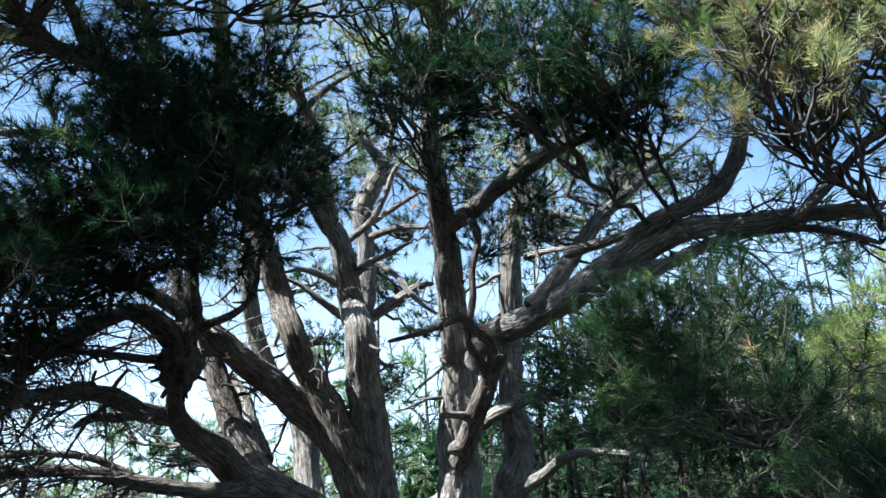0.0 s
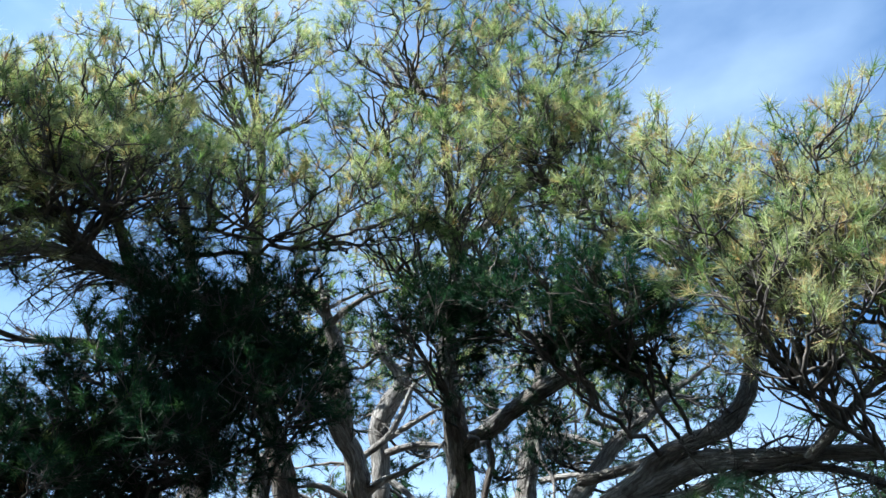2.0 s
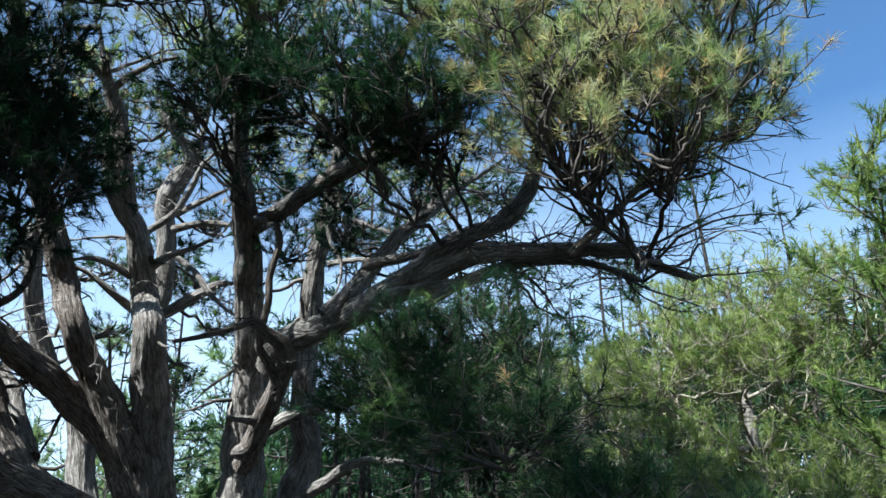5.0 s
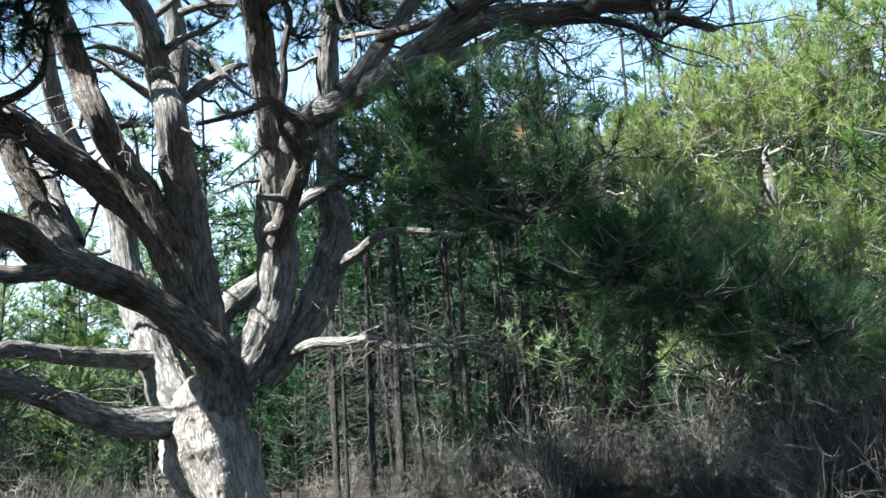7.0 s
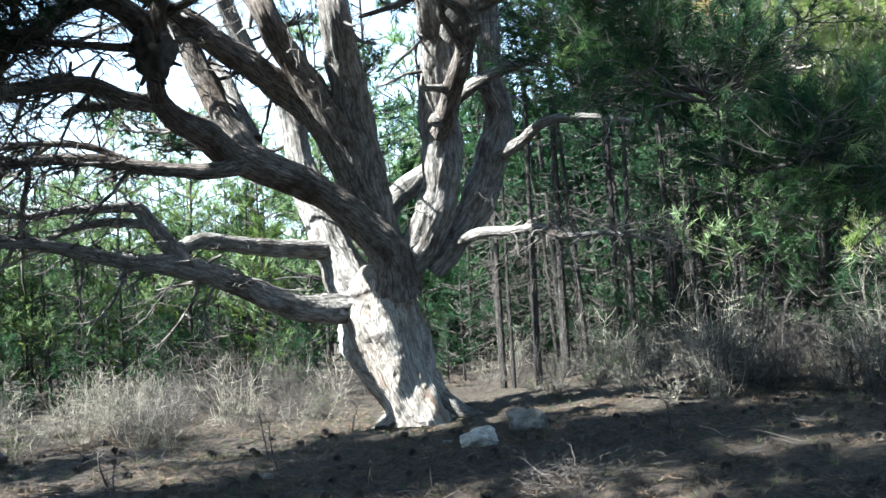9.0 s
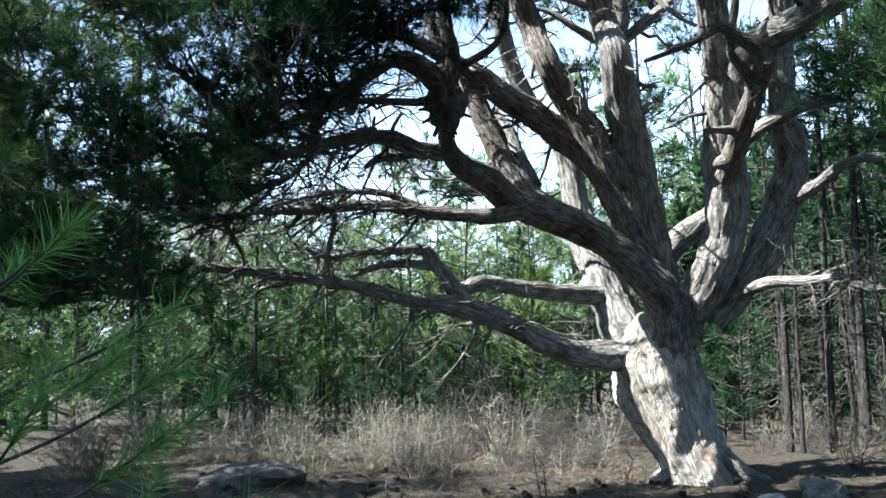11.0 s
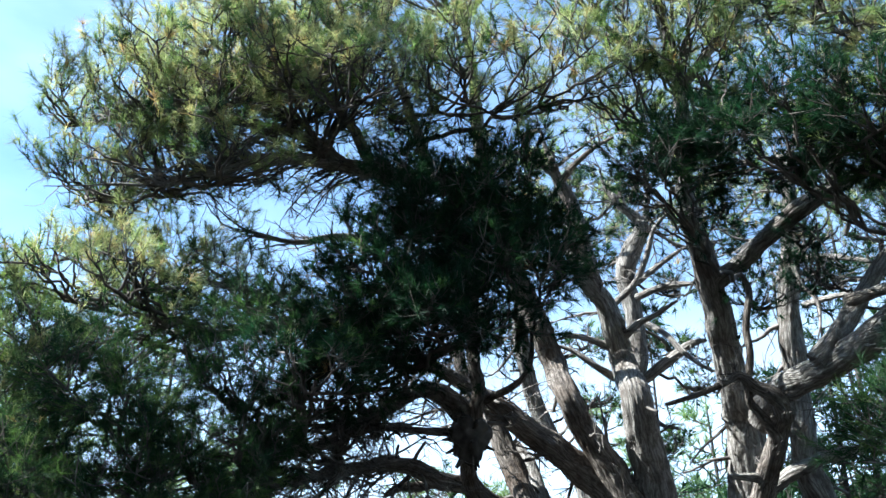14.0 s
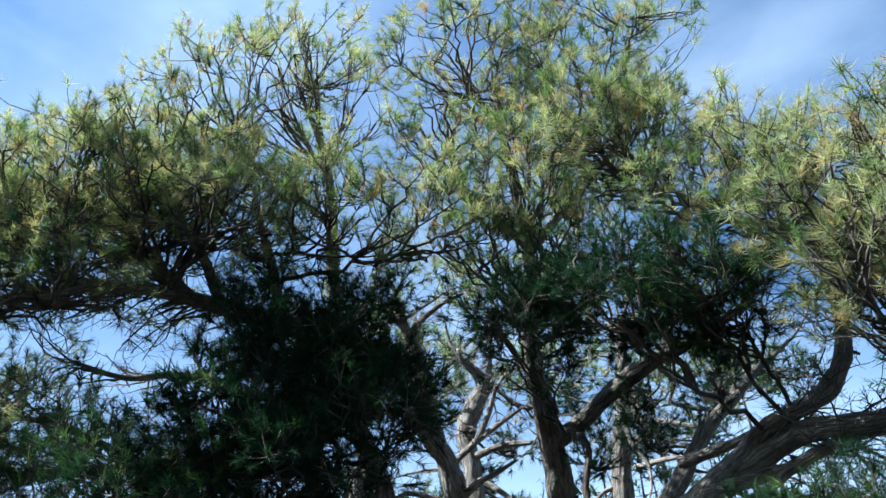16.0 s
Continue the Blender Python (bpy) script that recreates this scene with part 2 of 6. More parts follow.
def spline(pts, step):
    """Points and radii resampled on a Catmull-Rom curve."""
    p = np.asarray(pts, float)
    p = np.vstack([2 * p[0] - p[1], p, 2 * p[-1] - p[-2]])
    p[0, 3], p[-1, 3] = p[1, 3], p[-2, 3]
    rows = []
    for i in range(1, len(p) - 2):
        n = max(2, int(np.linalg.norm(p[i + 1, :3] - p[i, :3]) / step))
        t = (np.arange(n) / n)[:, None]
        a, b, c, d = p[i - 1], p[i], p[i + 1], p[i + 2]
        q = 0.5 * (2 * b + (c - a) * t + (2 * a - 5 * b + 4 * c - d) * t**2 + (3 * b - a - 3 * c + d) * t**3)
        q[:, 3] = b[3] + (c[3] - b[3]) * t[:, 0]
        rows.append(q)
    rows.append(p[-2:-1])
    return np.vstack(rows)


def frames_along(c):
    """Two directions across a curve at each of its points."""
    t = unit(np.gradient(c, axis=0))
    side = np.empty_like(c)
    ref = np.array([1.0, 0, 0]) if abs(t[0, 0]) < 0.8 else np.array([0, 1.0, 0])
    side[0] = unit(ref - t[0] * (ref @ t[0]))
    for i in range(1, len(c)):
        v = side[i - 1] - t[i] * (side[i - 1] @ t[i])
        side[i] = unit(v)
    return side, np.cross(t, side)


def tube(name, pts, sides, step, rng, relief=0.06, lumps=0.08):
    """A limb: a bent, tapering tube with ridged, lumpy bark. Returns its mesh."""
    q = spline(pts, step)
    c, r = q[:, :3], q[:, 3]
    s = np.concatenate([[0], np.cumsum(np.linalg.norm(np.diff(c, axis=0), axis=1))])
    th = np.arange(sides) / sides * 2 * np.pi
    n, b = frames_along(c)
    S, T = np.meshgrid(s, th, indexing="ij")
    disp = np.zeros_like(S)
    off = rng.uniform(-50, 50, 3)
    big = max(r)
    cx, cy = np.cos(th), np.sin(th)
    for size, along, amount in ((1.1, 1.6, lumps), (3.2, 1.1, relief), (7.5, 1.8, relief * 0.8)):
        if size * 2.2 > sides / 3:
            continue
        for a in range(len(s)):
            for k in range(sides):
                v = noise.noise(Vector((cx[k] * size + off[0], cy[k] * size + off[1], s[a] * along / max(big * 2.2, 0.25) + off[2])))
                disp[a, k] += amount * (v if size < 2 else 0.5 - 2.2 * abs(v))
    disp += relief * 0.25 * rng.normal(size=S.shape)
    if big > 0.45:
        # flutes that run down into spreading roots
        way = T + 0.5 * np.sin(S * 1.7 + off[0]) + 0.25 * np.sin(S * 4.1)
        disp += 0.055 * np.sin(5 * way) + 0.035 * np.sin(9 * way + 1.3) + 0.2 * np.exp(-S / 0.2) * (0.4 + np.sin(6 * way + off[1]))
    # knots and old branch scars
    for _ in range(int(s[-1] * 2.2) if big > 0.09 else 0):
        s0, t0, w = rng.uniform(0, s[-1]), rng.uniform(0, 2 * np.pi), rng.uniform(0.3, 0.6)
        k0 = int(np.argmin(np.abs(s - s0)))
        gap = np.hypot((S - s0) / r[k0], (T - t0 + np.pi) % (2 * np.pi) - np.pi) / w
        disp += rng.uniform(0.1, 0.3) * np.exp(-gap**2) - rng.uniform(0.0, 0.22) * np.exp(-(gap * 2.2) ** 2)
    rad = r[:, None] * (1 + disp)
    V = c[:, None, :] + rad[..., None] * (np.cos(T)[..., None] * n[:, None, :] + np.sin(T)[..., None] * b[:, None, :])
    m = len(c)
    i, j = np.meshgrid(np.arange(m - 1), np.arange(sides), indexing="ij")
    j2 = (j + 1) % sides
    F = np.stack([i * sides + j, i * sides + j2, (i + 1) * sides + j2, (i + 1) * sides + j], -1).reshape(-1, 4)
    circ = 2 * np.pi * np.median(r)
    u0, u1 = j / sides * circ, (j + 1) / sides * circ
    uv = np.stack([np.stack([u0, s[i]], -1), np.stack([u1, s[i]], -1), np.stack([u1, s[i + 1]], -1), np.stack([u0, s[i + 1]], -1)], 2).reshape(-1, 2)
    verts = V.reshape(-1, 3)
    # the broken end
    tip = c[-1] + (c[-1] - c[-2]) * 0.4
    verts = np.vstack([verts, tip])
    k = len(verts) - 1
    jj = np.arange(0, sides, 2)
    last = (m - 1) * sides
    cap = np.stack([last + jj, last + (jj + 1) % sides, last + (jj + 2) % sides, np.full(len(jj), k)], -1)
    F = np.vstack([F, cap])
    uv = np.vstack([uv, np.tile([[0, s[-1]]], (len(cap) * 4, 1))])
    return raw_mesh(name, verts, F, 4, uv=uv, smooth=True)


def strands(paths, radii, sides=3):
    """Many thin tapering tubes of the same number of points: paths (n, m, 3), radii (n, m). Returns verts and quads."""
    n, m, _ = paths.shape
    t = unit(np.gradient(paths, axis=1))
    ref = np.where(np.abs(t[..., 2:3]) < 0.9, [[[0, 0, 1.0]]], [[[1.0, 0, 0]]])
    a = unit(np.cross(t, ref))
    b = np.cross(t, a)
    th = np.arange(sides) / sides * 2 * np.pi
    V = paths[:, :, None] + radii[:, :, None, None] * (np.cos(th)[:, None] * a[:, :, None] + np.sin(th)[:, None] * b[:, :, None])
    i, k, j = np.meshgrid(np.arange(n), np.arange(m - 1), np.arange(sides), indexing="ij")
    at = lambda kk, jj: (i * m + kk) * sides + jj % sides
    F = np.stack([at(k, j), at(k, j + 1), at(k + 1, j + 1), at(k + 1, j)], -1).reshape(-1, 4)
    return V.reshape(-1, 3), F


def arcs(a, b, mid, m):
    """Quadratic curves from a to b by way of mid."""
    t = np.linspace(0, 1, m)[None, :, None]
    return (1 - t) ** 2 * a[:, None] + 2 * t * (1 - t) * mid[:, None] + t**2 * b[:, None]


def wander(root, way, ln, m, bend, rng, pull=(0, 0, 0)):
    """Crooked paths from root: each turns a little at every step and is drawn towards pull."""
    n = len(root)
    turn = np.cumsum(rng.normal(size=(n, m - 1, 3)) * bend, 1)
    d = unit(unit(way)[:, None] + turn + np.array(pull) * np.linspace(0, 1, m - 1)[None, :, None])
    run = np.cumsum(d * (np.reshape(ln, (-1, 1, 1)) / (m - 1)), 1)
    return np.concatenate([root[:, None], root[:, None] + run], 1)


def crooked(paths, rng, amount):
    """The same paths with small kinks, ends kept."""
    n, m, _ = paths.shape
    span = np.linalg.norm(paths[:, -1] - paths[:, 0], axis=1)[:, None, None]
    kink = rng.normal(size=paths.shape) * span * amount
    kink[:, 0] = 0
    kink[:, -1] = 0
    return paths + kink


def joined(name, pieces):
    V, F, k = [], [], 0
    for v, f in pieces:
        V.append(v)
        F.append(f + k)
        k += len(v)
    return raw_mesh(name, np.vstack(V), np.vstack(F), 4)


def tufts(name, at, way, tone, rng, count=34, length=0.13, width=0.006, spread=1.0, stem=0.1):
    """Brushes of needles: at and way (n, 3), one tone each. Every needle is one slim triangle."""
    n = len(at)
    way = unit(way)
    d = unit(way[:, None] * 0.85 + rng.normal(size=(n, count, 3)) * spread * 0.62)
    p = at[:, None] - way[:, None] * (rng.random((n, count, 1)) * stem)
    ln = length * rng.uniform(0.65, 1.15, (n, count, 1)) * rng.uniform(0.75, 1.2, (n, 1, 1))
    side = unit(np.cross(d, rng.normal(size=(n, count, 3)))) * width * 0.5
    sag = np.array([0, 0, -0.12]) * ln
    V = np.stack([p - side, p + side, p + d * ln + sag], 2).reshape(-1, 3)
    F = np.arange(n * count * 3).reshape(-1, 3)
    tn = np.repeat(np.clip(tone, 0, 1), count * 3)
    return raw_mesh(name, V, F, 3, tone=tn)


def ground_z(x, y):
    """The height of the ground: falling away from the eye, a little higher to the right."""
    x, y = np.asarray(x, float), np.asarray(y, float)
    z = -0.042 * np.clip(y, -60, 13) - 0.07 * np.clip(y - 13, 0, 60) + 0.035 * np.clip(x - 0.5, 0, 12) + 0.012 * np.clip(-x - 3, 0, 10)
    z += 0.05 * np.sin(x * 0.9 + 1.3) * np.sin(y * 0.7) + 0.025 * np.sin(x * 2.3 + y * 1.7) + 0.015 * np.sin(3.1 * y - 1.9 * x)
    return z


# ---- ground ----
def make_ground():
    a = np.concatenate([-np.geomspace(2500, 20, 26), np.linspace(-19, 19, 221), np.geomspace(20, 2500, 26)])
    X, Y = np.meshgrid(a, a + 6, indexing="ij")
    Z = ground_z(X, Y)
    near = np.clip(1 - np.hypot(X, Y - 6) / 40, 0, 1)
    Z += near * 0.022 * np.random.default_rng(3).normal(size=X.shape)
    n = len(a)
    i, j = np.meshgrid(np.arange(n - 1), np.arange(n - 1), indexing="ij")
    F = np.stack([i * n + j, (i + 1) * n + j, (i + 1) * n + j + 1, i * n + j + 1], -1).reshape(-1, 4)
    me = raw_mesh("ground", np.stack([X, Y, Z], -1).reshape(-1, 3), F, 4, smooth=True)
    tagged(part("ground", me, EARTH), "brown forest floor covered with fallen pine needles", "ground", kind="structure")


make_ground()

# ---- the old pine ----
old_pine = thing("old_pine_tree", (-0.45, 11.3, -0.5), "huge old many-limbed pine with grey furrowed bark and wide crown", "tree")
OLD_BASE = Vector((-0.45, 11.3, -0.5))
LIMB_POINTS, LIMB_OBJECTS = {}, {}


def local(pts):
    q = np.asarray(pts, float).copy()
    q[:, :3] -= np.array(OLD_BASE)
    return q


def limb(key, holder, pts):
    """One limb of the old pine, or a branch of another limb."""
    rng = np.random.default_rng(sum(ord(c) * 7 for c in key) + len(pts))
    r = max(p[3] for p in pts)
    trunk = key == "trunk"
    sides = 80 if trunk else 60 if r > 0.2 else 32 if r > 0.09 else 14
    step = 0.03 if trunk else 0.05 if r > 0.2 else 0.07
    me = tube(key, local(pts), sides, step, rng, 0.055 if trunk else 0.075, 0.15 if trunk else 0.18)
    name = "trunk" if trunk else "limb" if not holder else "branch"
    up = LIMB_OBJECTS.get(holder, old_pine)
    if up is not old_pine and up.parent is not old_pine:
        up = up.parent
    ob = part(name, me, TRUNK_BARK if trunk else RUGGED_BARK if key[0] in "BCDHLMN" else BARK, up)
    LIMB_OBJECTS[key] = ob
    LIMB_POINTS[key] = spline(local(pts), 0.1)


limb("trunk", "", [(-0.40, 11.30, -0.62, 0.560), (-0.46, 11.30, -0.38, 0.440), (-0.60, 11.33, -0.01, 0.440), (-0.74, 11.38, 0.36, 0.490), (-0.88, 11.45, 0.76, 0.570), (-0.96, 11.50, 1.14, 0.560), (-0.94, 11.50, 1.50, 0.430), (-0.90, 11.50, 1.69, 0.238), (-0.88, 11.50, 1.79, 0.048)])
limb("A", "", [(-1.09, 11.50, 1.03, 0.357), (-1.34, 11.60, 1.52, 0.328), (-1.61, 11.80, 2.11, 0.280), (-1.85, 12.00, 2.72, 0.243), (-2.03, 12.10, 3.41, 0.199), (-2.11, 12.10, 3.97, 0.174), (-2.22, 12.10, 4.44, 0.159), (-2.54, 12.00, 4.72, 0.143), (-2.84, 11.80, 5.44, 0.129), (-2.96, 11.50, 6.22, 0.115), (-2.96, 11.30, 6.77, 0.101)])
limb("B", "", [(-0.70, 11.30, 1.33, 0.351), (-0.72, 11.10, 1.87, 0.253), (-0.99, 10.90, 2.23, 0.226), (-1.32, 10.70, 2.56, 0.207), (-1.70, 10.40, 2.83, 0.195), (-2.12, 10.10, 3.00, 0.203), (-2.46, 9.80, 3.16, 0.184), (-2.70, 9.50, 3.38, 0.152), (-2.92, 9.20, 3.53, 0.128), (-3.00, 8.90, 3.70, 0.105), (-2.94, 8.65, 3.86, 0.100), (-2.87, 8.45, 4.02, 0.110), (-2.84, 8.38, 4.20, 0.120)])
limb("B2", "B", [(-2.00, 10.20, 3.01, 0.162), (-2.34, 10.20, 3.28, 0.156), (-2.63, 10.30, 3.67, 0.158), (-2.84, 10.40, 4.11, 0.153), (-3.00, 10.40, 4.48, 0.153), (-3.12, 10.40, 4.86, 0.134), (-3.26, 10.30, 4.89, 0.128), (-3.50, 10.20, 5.40, 0.097), (-3.59, 10.10, 5.84, 0.078)])
limb("C", "", [(-1.27, 11.20, 3.16, 0.205), (-1.59, 11.00, 3.73, 0.175), (-1.98, 10.80, 4.14, 0.192), (-2.34, 10.50, 4.43, 0.180), (-2.68, 10.20, 4.66, 0.157), (-2.96, 10.00, 4.87, 0.135), (-3.13, 9.80, 4.99, 0.110), (-3.41, 9.50, 5.15, 0.090), (-3.73, 9.20, 5.29, 0.070), (-4.00, 9.00, 5.39, 0.058)])
limb("D", "", [(-0.75, 11.40, 1.72, 0.232), (-0.98, 11.30, 2.36, 0.263), (-1.22, 11.10, 3.14, 0.245), (-1.45, 10.90, 3.78, 0.223), (-1.72, 10.70, 4.32, 0.187), (-1.92, 10.50, 4.69, 0.165), (-2.07, 10.30, 5.05, 0.157), (-2.30, 10.60, 5.61, 0.167), (-2.43, 10.40, 6.11, 0.160), (-2.59, 10.20, 6.52, 0.148), (-2.75, 9.90, 6.97, 0.128), (-2.96, 9.60, 7.49, 0.108), (-3.03, 9.40, 8.08, 0.082)])
limb("E", "", [(-0.75, 11.45, 1.80, 0.199), (-0.87, 11.40, 2.52, 0.232), (-0.98, 11.20, 3.29, 0.228), (-1.07, 11.00, 3.96, 0.238), (-1.15, 10.70, 4.51, 0.219), (-1.19, 10.40, 5.01, 0.195), (-1.36, 10.90, 5.62, 0.185), (-1.44, 10.60, 6.09, 0.164), (-1.50, 10.40, 6.38, 0.143), (-1.64, 10.20, 6.55, 0.129), (-1.77, 10.00, 6.75, 0.115), (-1.87, 9.90, 7.21, 0.109), (-1.79, 9.80, 7.69, 0.097), (-1.95, 9.70, 8.08, 0.066), (-2.06, 9.60, 8.38, 0.043), (-2.17, 9.50, 8.88, 0.020)])
limb("E2", "E", [(-1.25, 11.30, 5.42, 0.121), (-1.17, 11.20, 5.90, 0.122), (-1.19, 11.10, 6.56, 0.124), (-1.26, 11.00, 7.06, 0.141), (-1.13, 10.90, 7.43, 0.142), (-0.90, 10.80, 7.80, 0.063), (-0.82, 10.70, 8.13, 0.042), (-0.75, 10.60, 8.66, 0.021)])
limb("E3", "E2", [(-1.21, 10.90, 7.16, 0.120), (-1.07, 10.80, 7.42, 0.125), (-0.95, 10.70, 7.68, 0.105), (-1.06, 10.60, 7.89, 0.076), (-1.22, 10.50, 8.00, 0.045), (-1.28, 10.40, 8.15, 0.027)])
limb("E4", "E", [(-1.19, 11.00, 5.38, 0.072), (-0.87, 10.90, 5.57, 0.076), (-0.60, 10.80, 5.72, 0.071), (-0.40, 10.70, 5.81, 0.050), (-0.23, 10.60, 5.79, 0.029)])
limb("E8", "E2", [(-1.01, 10.90, 6.24, 0.047), (-0.74, 10.80, 6.00, 0.042), (-0.54, 10.70, 5.70, 0.037), (-0.36, 10.60, 5.48, 0.029), (-0.19, 10.50, 5.32, 0.020)])
limb("E9", "E2", [(-1.12, 11.00, 6.69, 0.057), (-0.88, 10.90, 6.74, 0.053), (-0.60, 10.80, 6.75, 0.048), (-0.24, 10.60, 6.64, 0.026)])
limb("E10", "E2", [(-1.07, 10.90, 6.90, 0.048), (-0.79, 10.80, 7.05, 0.044), (-0.55, 10.70, 7.16, 0.031), (-0.37, 10.60, 7.22, 0.017)])
limb("E11", "E", [(-1.50, 10.75, 5.85, 0.060), (-1.82, 10.60, 5.97, 0.046), (-2.02, 10.50, 5.99, 0.033), (-2.22, 10.40, 5.91, 0.017)])
limb("E12", "E", [(-1.12, 10.90, 5.10, 0.036), (-0.95, 10.80, 4.76, 0.033), (-0.70, 10.60, 4.61, 0.016)])
limb("E14", "E2", [(-1.40, 10.60, 6.46, 0.051), (-1.08, 10.50, 6.70, 0.047), (-0.88, 10.40, 7.05, 0.043), (-0.72, 10.30, 7.45, 0.030), (-0.45, 10.20, 7.64, 0.017)])
limb("D2", "E", [(-1.60, 10.20, 6.56, 0.115), (-1.66, 9.90, 6.90, 0.111), (-1.71, 9.80, 7.28, 0.108), (-1.81, 9.70, 7.67, 0.096), (-1.95, 9.50, 8.00, 0.076), (-1.99, 9.30, 8.22, 0.046)])
limb("D3", "E", [(-1.90, 9.50, 7.92, 0.050), (-1.70, 9.40, 8.08, 0.046), (-1.39, 9.20, 8.19, 0.033), (-1.08, 9.00, 8.19, 0.020)])
limb("D4", "E", [(-2.00, 9.50, 8.06, 0.046), (-2.16, 9.30, 8.17, 0.042), (-2.33, 9.10, 8.18, 0.029), (-2.54, 8.90, 8.19, 0.016)])
limb("E5", "E", [(-1.33, 10.70, 5.96, 0.063), (-1.08, 10.50, 6.08, 0.050), (-0.81, 10.40, 6.16, 0.035), (-0.53, 10.30, 6.28, 0.019)])
limb("E6", "E", [(-1.51, 11.10, 5.52, 0.064), (-1.77, 10.90, 5.67, 0.051), (-2.08, 10.80, 5.89, 0.035), (-2.38, 10.70, 5.98, 0.020)])
limb("F", "", [(-0.80, 11.50, 1.17, 0.238), (-0.52, 11.40, 1.67, 0.271), (-0.21, 11.30, 2.15, 0.269), (0.01, 11.20, 2.68, 0.254), (0.08, 11.10, 3.21, 0.259), (0.07, 11.00, 3.73, 0.269), (0.10, 10.80, 4.29, 0.258), (0.11, 10.60, 4.76, 0.230), (0.08, 10.30, 4.91, 0.209), (-0.01, 9.90, 5.38, 0.171), (-0.05, 9.50, 5.83, 0.162), (-0.13, 9.00, 6.21, 0.140), (-0.20, 8.60, 6.45, 0.125), (-0.24, 8.40, 6.87, 0.103), (-0.15, 8.00, 7.82, 0.081), (-0.20, 7.70, 8.22, 0.064), (-0.28, 7.30, 8.83, 0.052), (-0.36, 7.00, 9.36, 0.041), (-0.35, 6.80, 9.89, 0.024)])
limb("G", "", [(-0.21, 11.60, 1.61, 0.193), (0.22, 11.60, 2.06, 0.207), (0.56, 11.50, 2.59, 0.240), (0.79, 11.40, 3.20, 0.224), (0.91, 11.20, 3.71, 0.187), (0.79, 11.00, 4.18, 0.169), (0.81, 10.80, 4.90, 0.150), (0.82, 10.60, 5.63, 0.145), (0.88, 10.40, 6.30, 0.133), (0.99, 10.20, 6.89, 0.114), (1.05, 10.10, 7.37, 0.095), (1.12, 10.00, 8.14, 0.069)])
limb("S", "", [(-0.80, 11.70, 1.90, 0.150), (-0.82, 11.85, 2.35, 0.150), (-0.68, 11.95, 2.66, 0.165), (-0.42, 12.00, 2.88, 0.170), (-0.16, 12.10, 3.08, 0.150), (0.10, 12.20, 3.30, 0.120)])
limb("H", "F", [(0.08, 10.70, 3.41, 0.126), (0.16, 10.40, 3.57, 0.144), (0.25, 10.10, 3.82, 0.126), (0.38, 9.70, 4.07, 0.115), (0.46, 9.40, 4.31, 0.111), (0.50, 9.20, 4.35, 0.109), (0.41, 9.10, 4.52, 0.096), (0.20, 9.00, 4.63, 0.070), (0.07, 8.90, 4.72, 0.044), (-0.09, 8.80, 4.60, 0.037), (-0.40, 8.70, 4.46, 0.031), (-0.70, 8.60, 4.35, 0.021)])
limb("stub", "H", [(0.25, 10.10, 3.84, 0.070), (0.08, 9.90, 3.82, 0.048), (-0.13, 9.70, 3.80, 0.034)])
limb("knob", "F", [(0.12, 10.40, 3.54, 0.108), (-0.00, 10.30, 3.50, 0.086), (-0.06, 10.25, 3.48, 0.028)])
limb("Hloop", "H", [(0.41, 9.50, 4.15, 0.066), (0.30, 9.30, 4.32, 0.058), (0.18, 9.20, 4.46, 0.048), (0.16, 9.10, 4.59, 0.045), (0.23, 9.00, 4.97, 0.042), (0.23, 8.95, 5.30, 0.039), (0.32, 8.90, 5.70, 0.040), (0.26, 8.85, 5.90, 0.027)])
limb("I", "", [(0.34, 10.00, 4.52, 0.196), (0.52, 9.40, 4.67, 0.166), (0.93, 8.90, 4.71, 0.159), (1.28, 8.60, 4.83, 0.167), (1.61, 8.30, 4.97, 0.157), (1.92, 8.00, 5.07, 0.136), (2.23, 7.80, 5.18, 0.122), (2.49, 7.50, 5.14, 0.106), (2.83, 7.10, 4.99, 0.085), (3.22, 6.80, 4.92, 0.069), (3.55, 6.50, 4.79, 0.054), (3.53, 6.30, 4.61, 0.052), (3.90, 6.10, 4.39, 0.035)])
limb("I2", "I", [(1.53, 8.20, 4.98, 0.108), (1.81, 8.00, 5.13, 0.100), (2.02, 7.80, 5.30, 0.093), (2.32, 7.60, 5.39, 0.092), (2.63, 7.50, 5.52, 0.097), (2.83, 7.40, 5.76, 0.091), (2.92, 7.30, 6.02, 0.080), (2.95, 7.20, 6.33, 0.058), (3.06, 7.10, 6.67, 0.035)])
limb("I3", "I", [(0.85, 8.70, 4.74, 0.106), (1.16, 8.70, 5.07, 0.108), (1.46, 8.80, 5.49, 0.091), (1.76, 8.80, 5.89, 0.083), (2.09, 8.80, 6.18, 0.070), (2.41, 8.80, 6.52, 0.058), (2.71, 8.80, 6.75, 0.034)])
limb("I4", "I", [(1.40, 8.20, 4.81, 0.089), (1.77, 8.00, 4.85, 0.076), (2.19, 7.80, 4.88, 0.071), (2.49, 7.60, 4.97, 0.065), (2.82, 7.40, 5.00, 0.050), (3.29, 7.20, 4.96, 0.040), (3.59, 7.00, 4.80, 0.031), (3.82, 6.90, 4.66, 0.020)])
limb("I5", "I3", [(1.28, 8.70, 5.38, 0.071), (1.63, 8.50, 5.41, 0.063), (1.90, 8.30, 5.43, 0.049), (2.37, 8.10, 5.60, 0.031)])
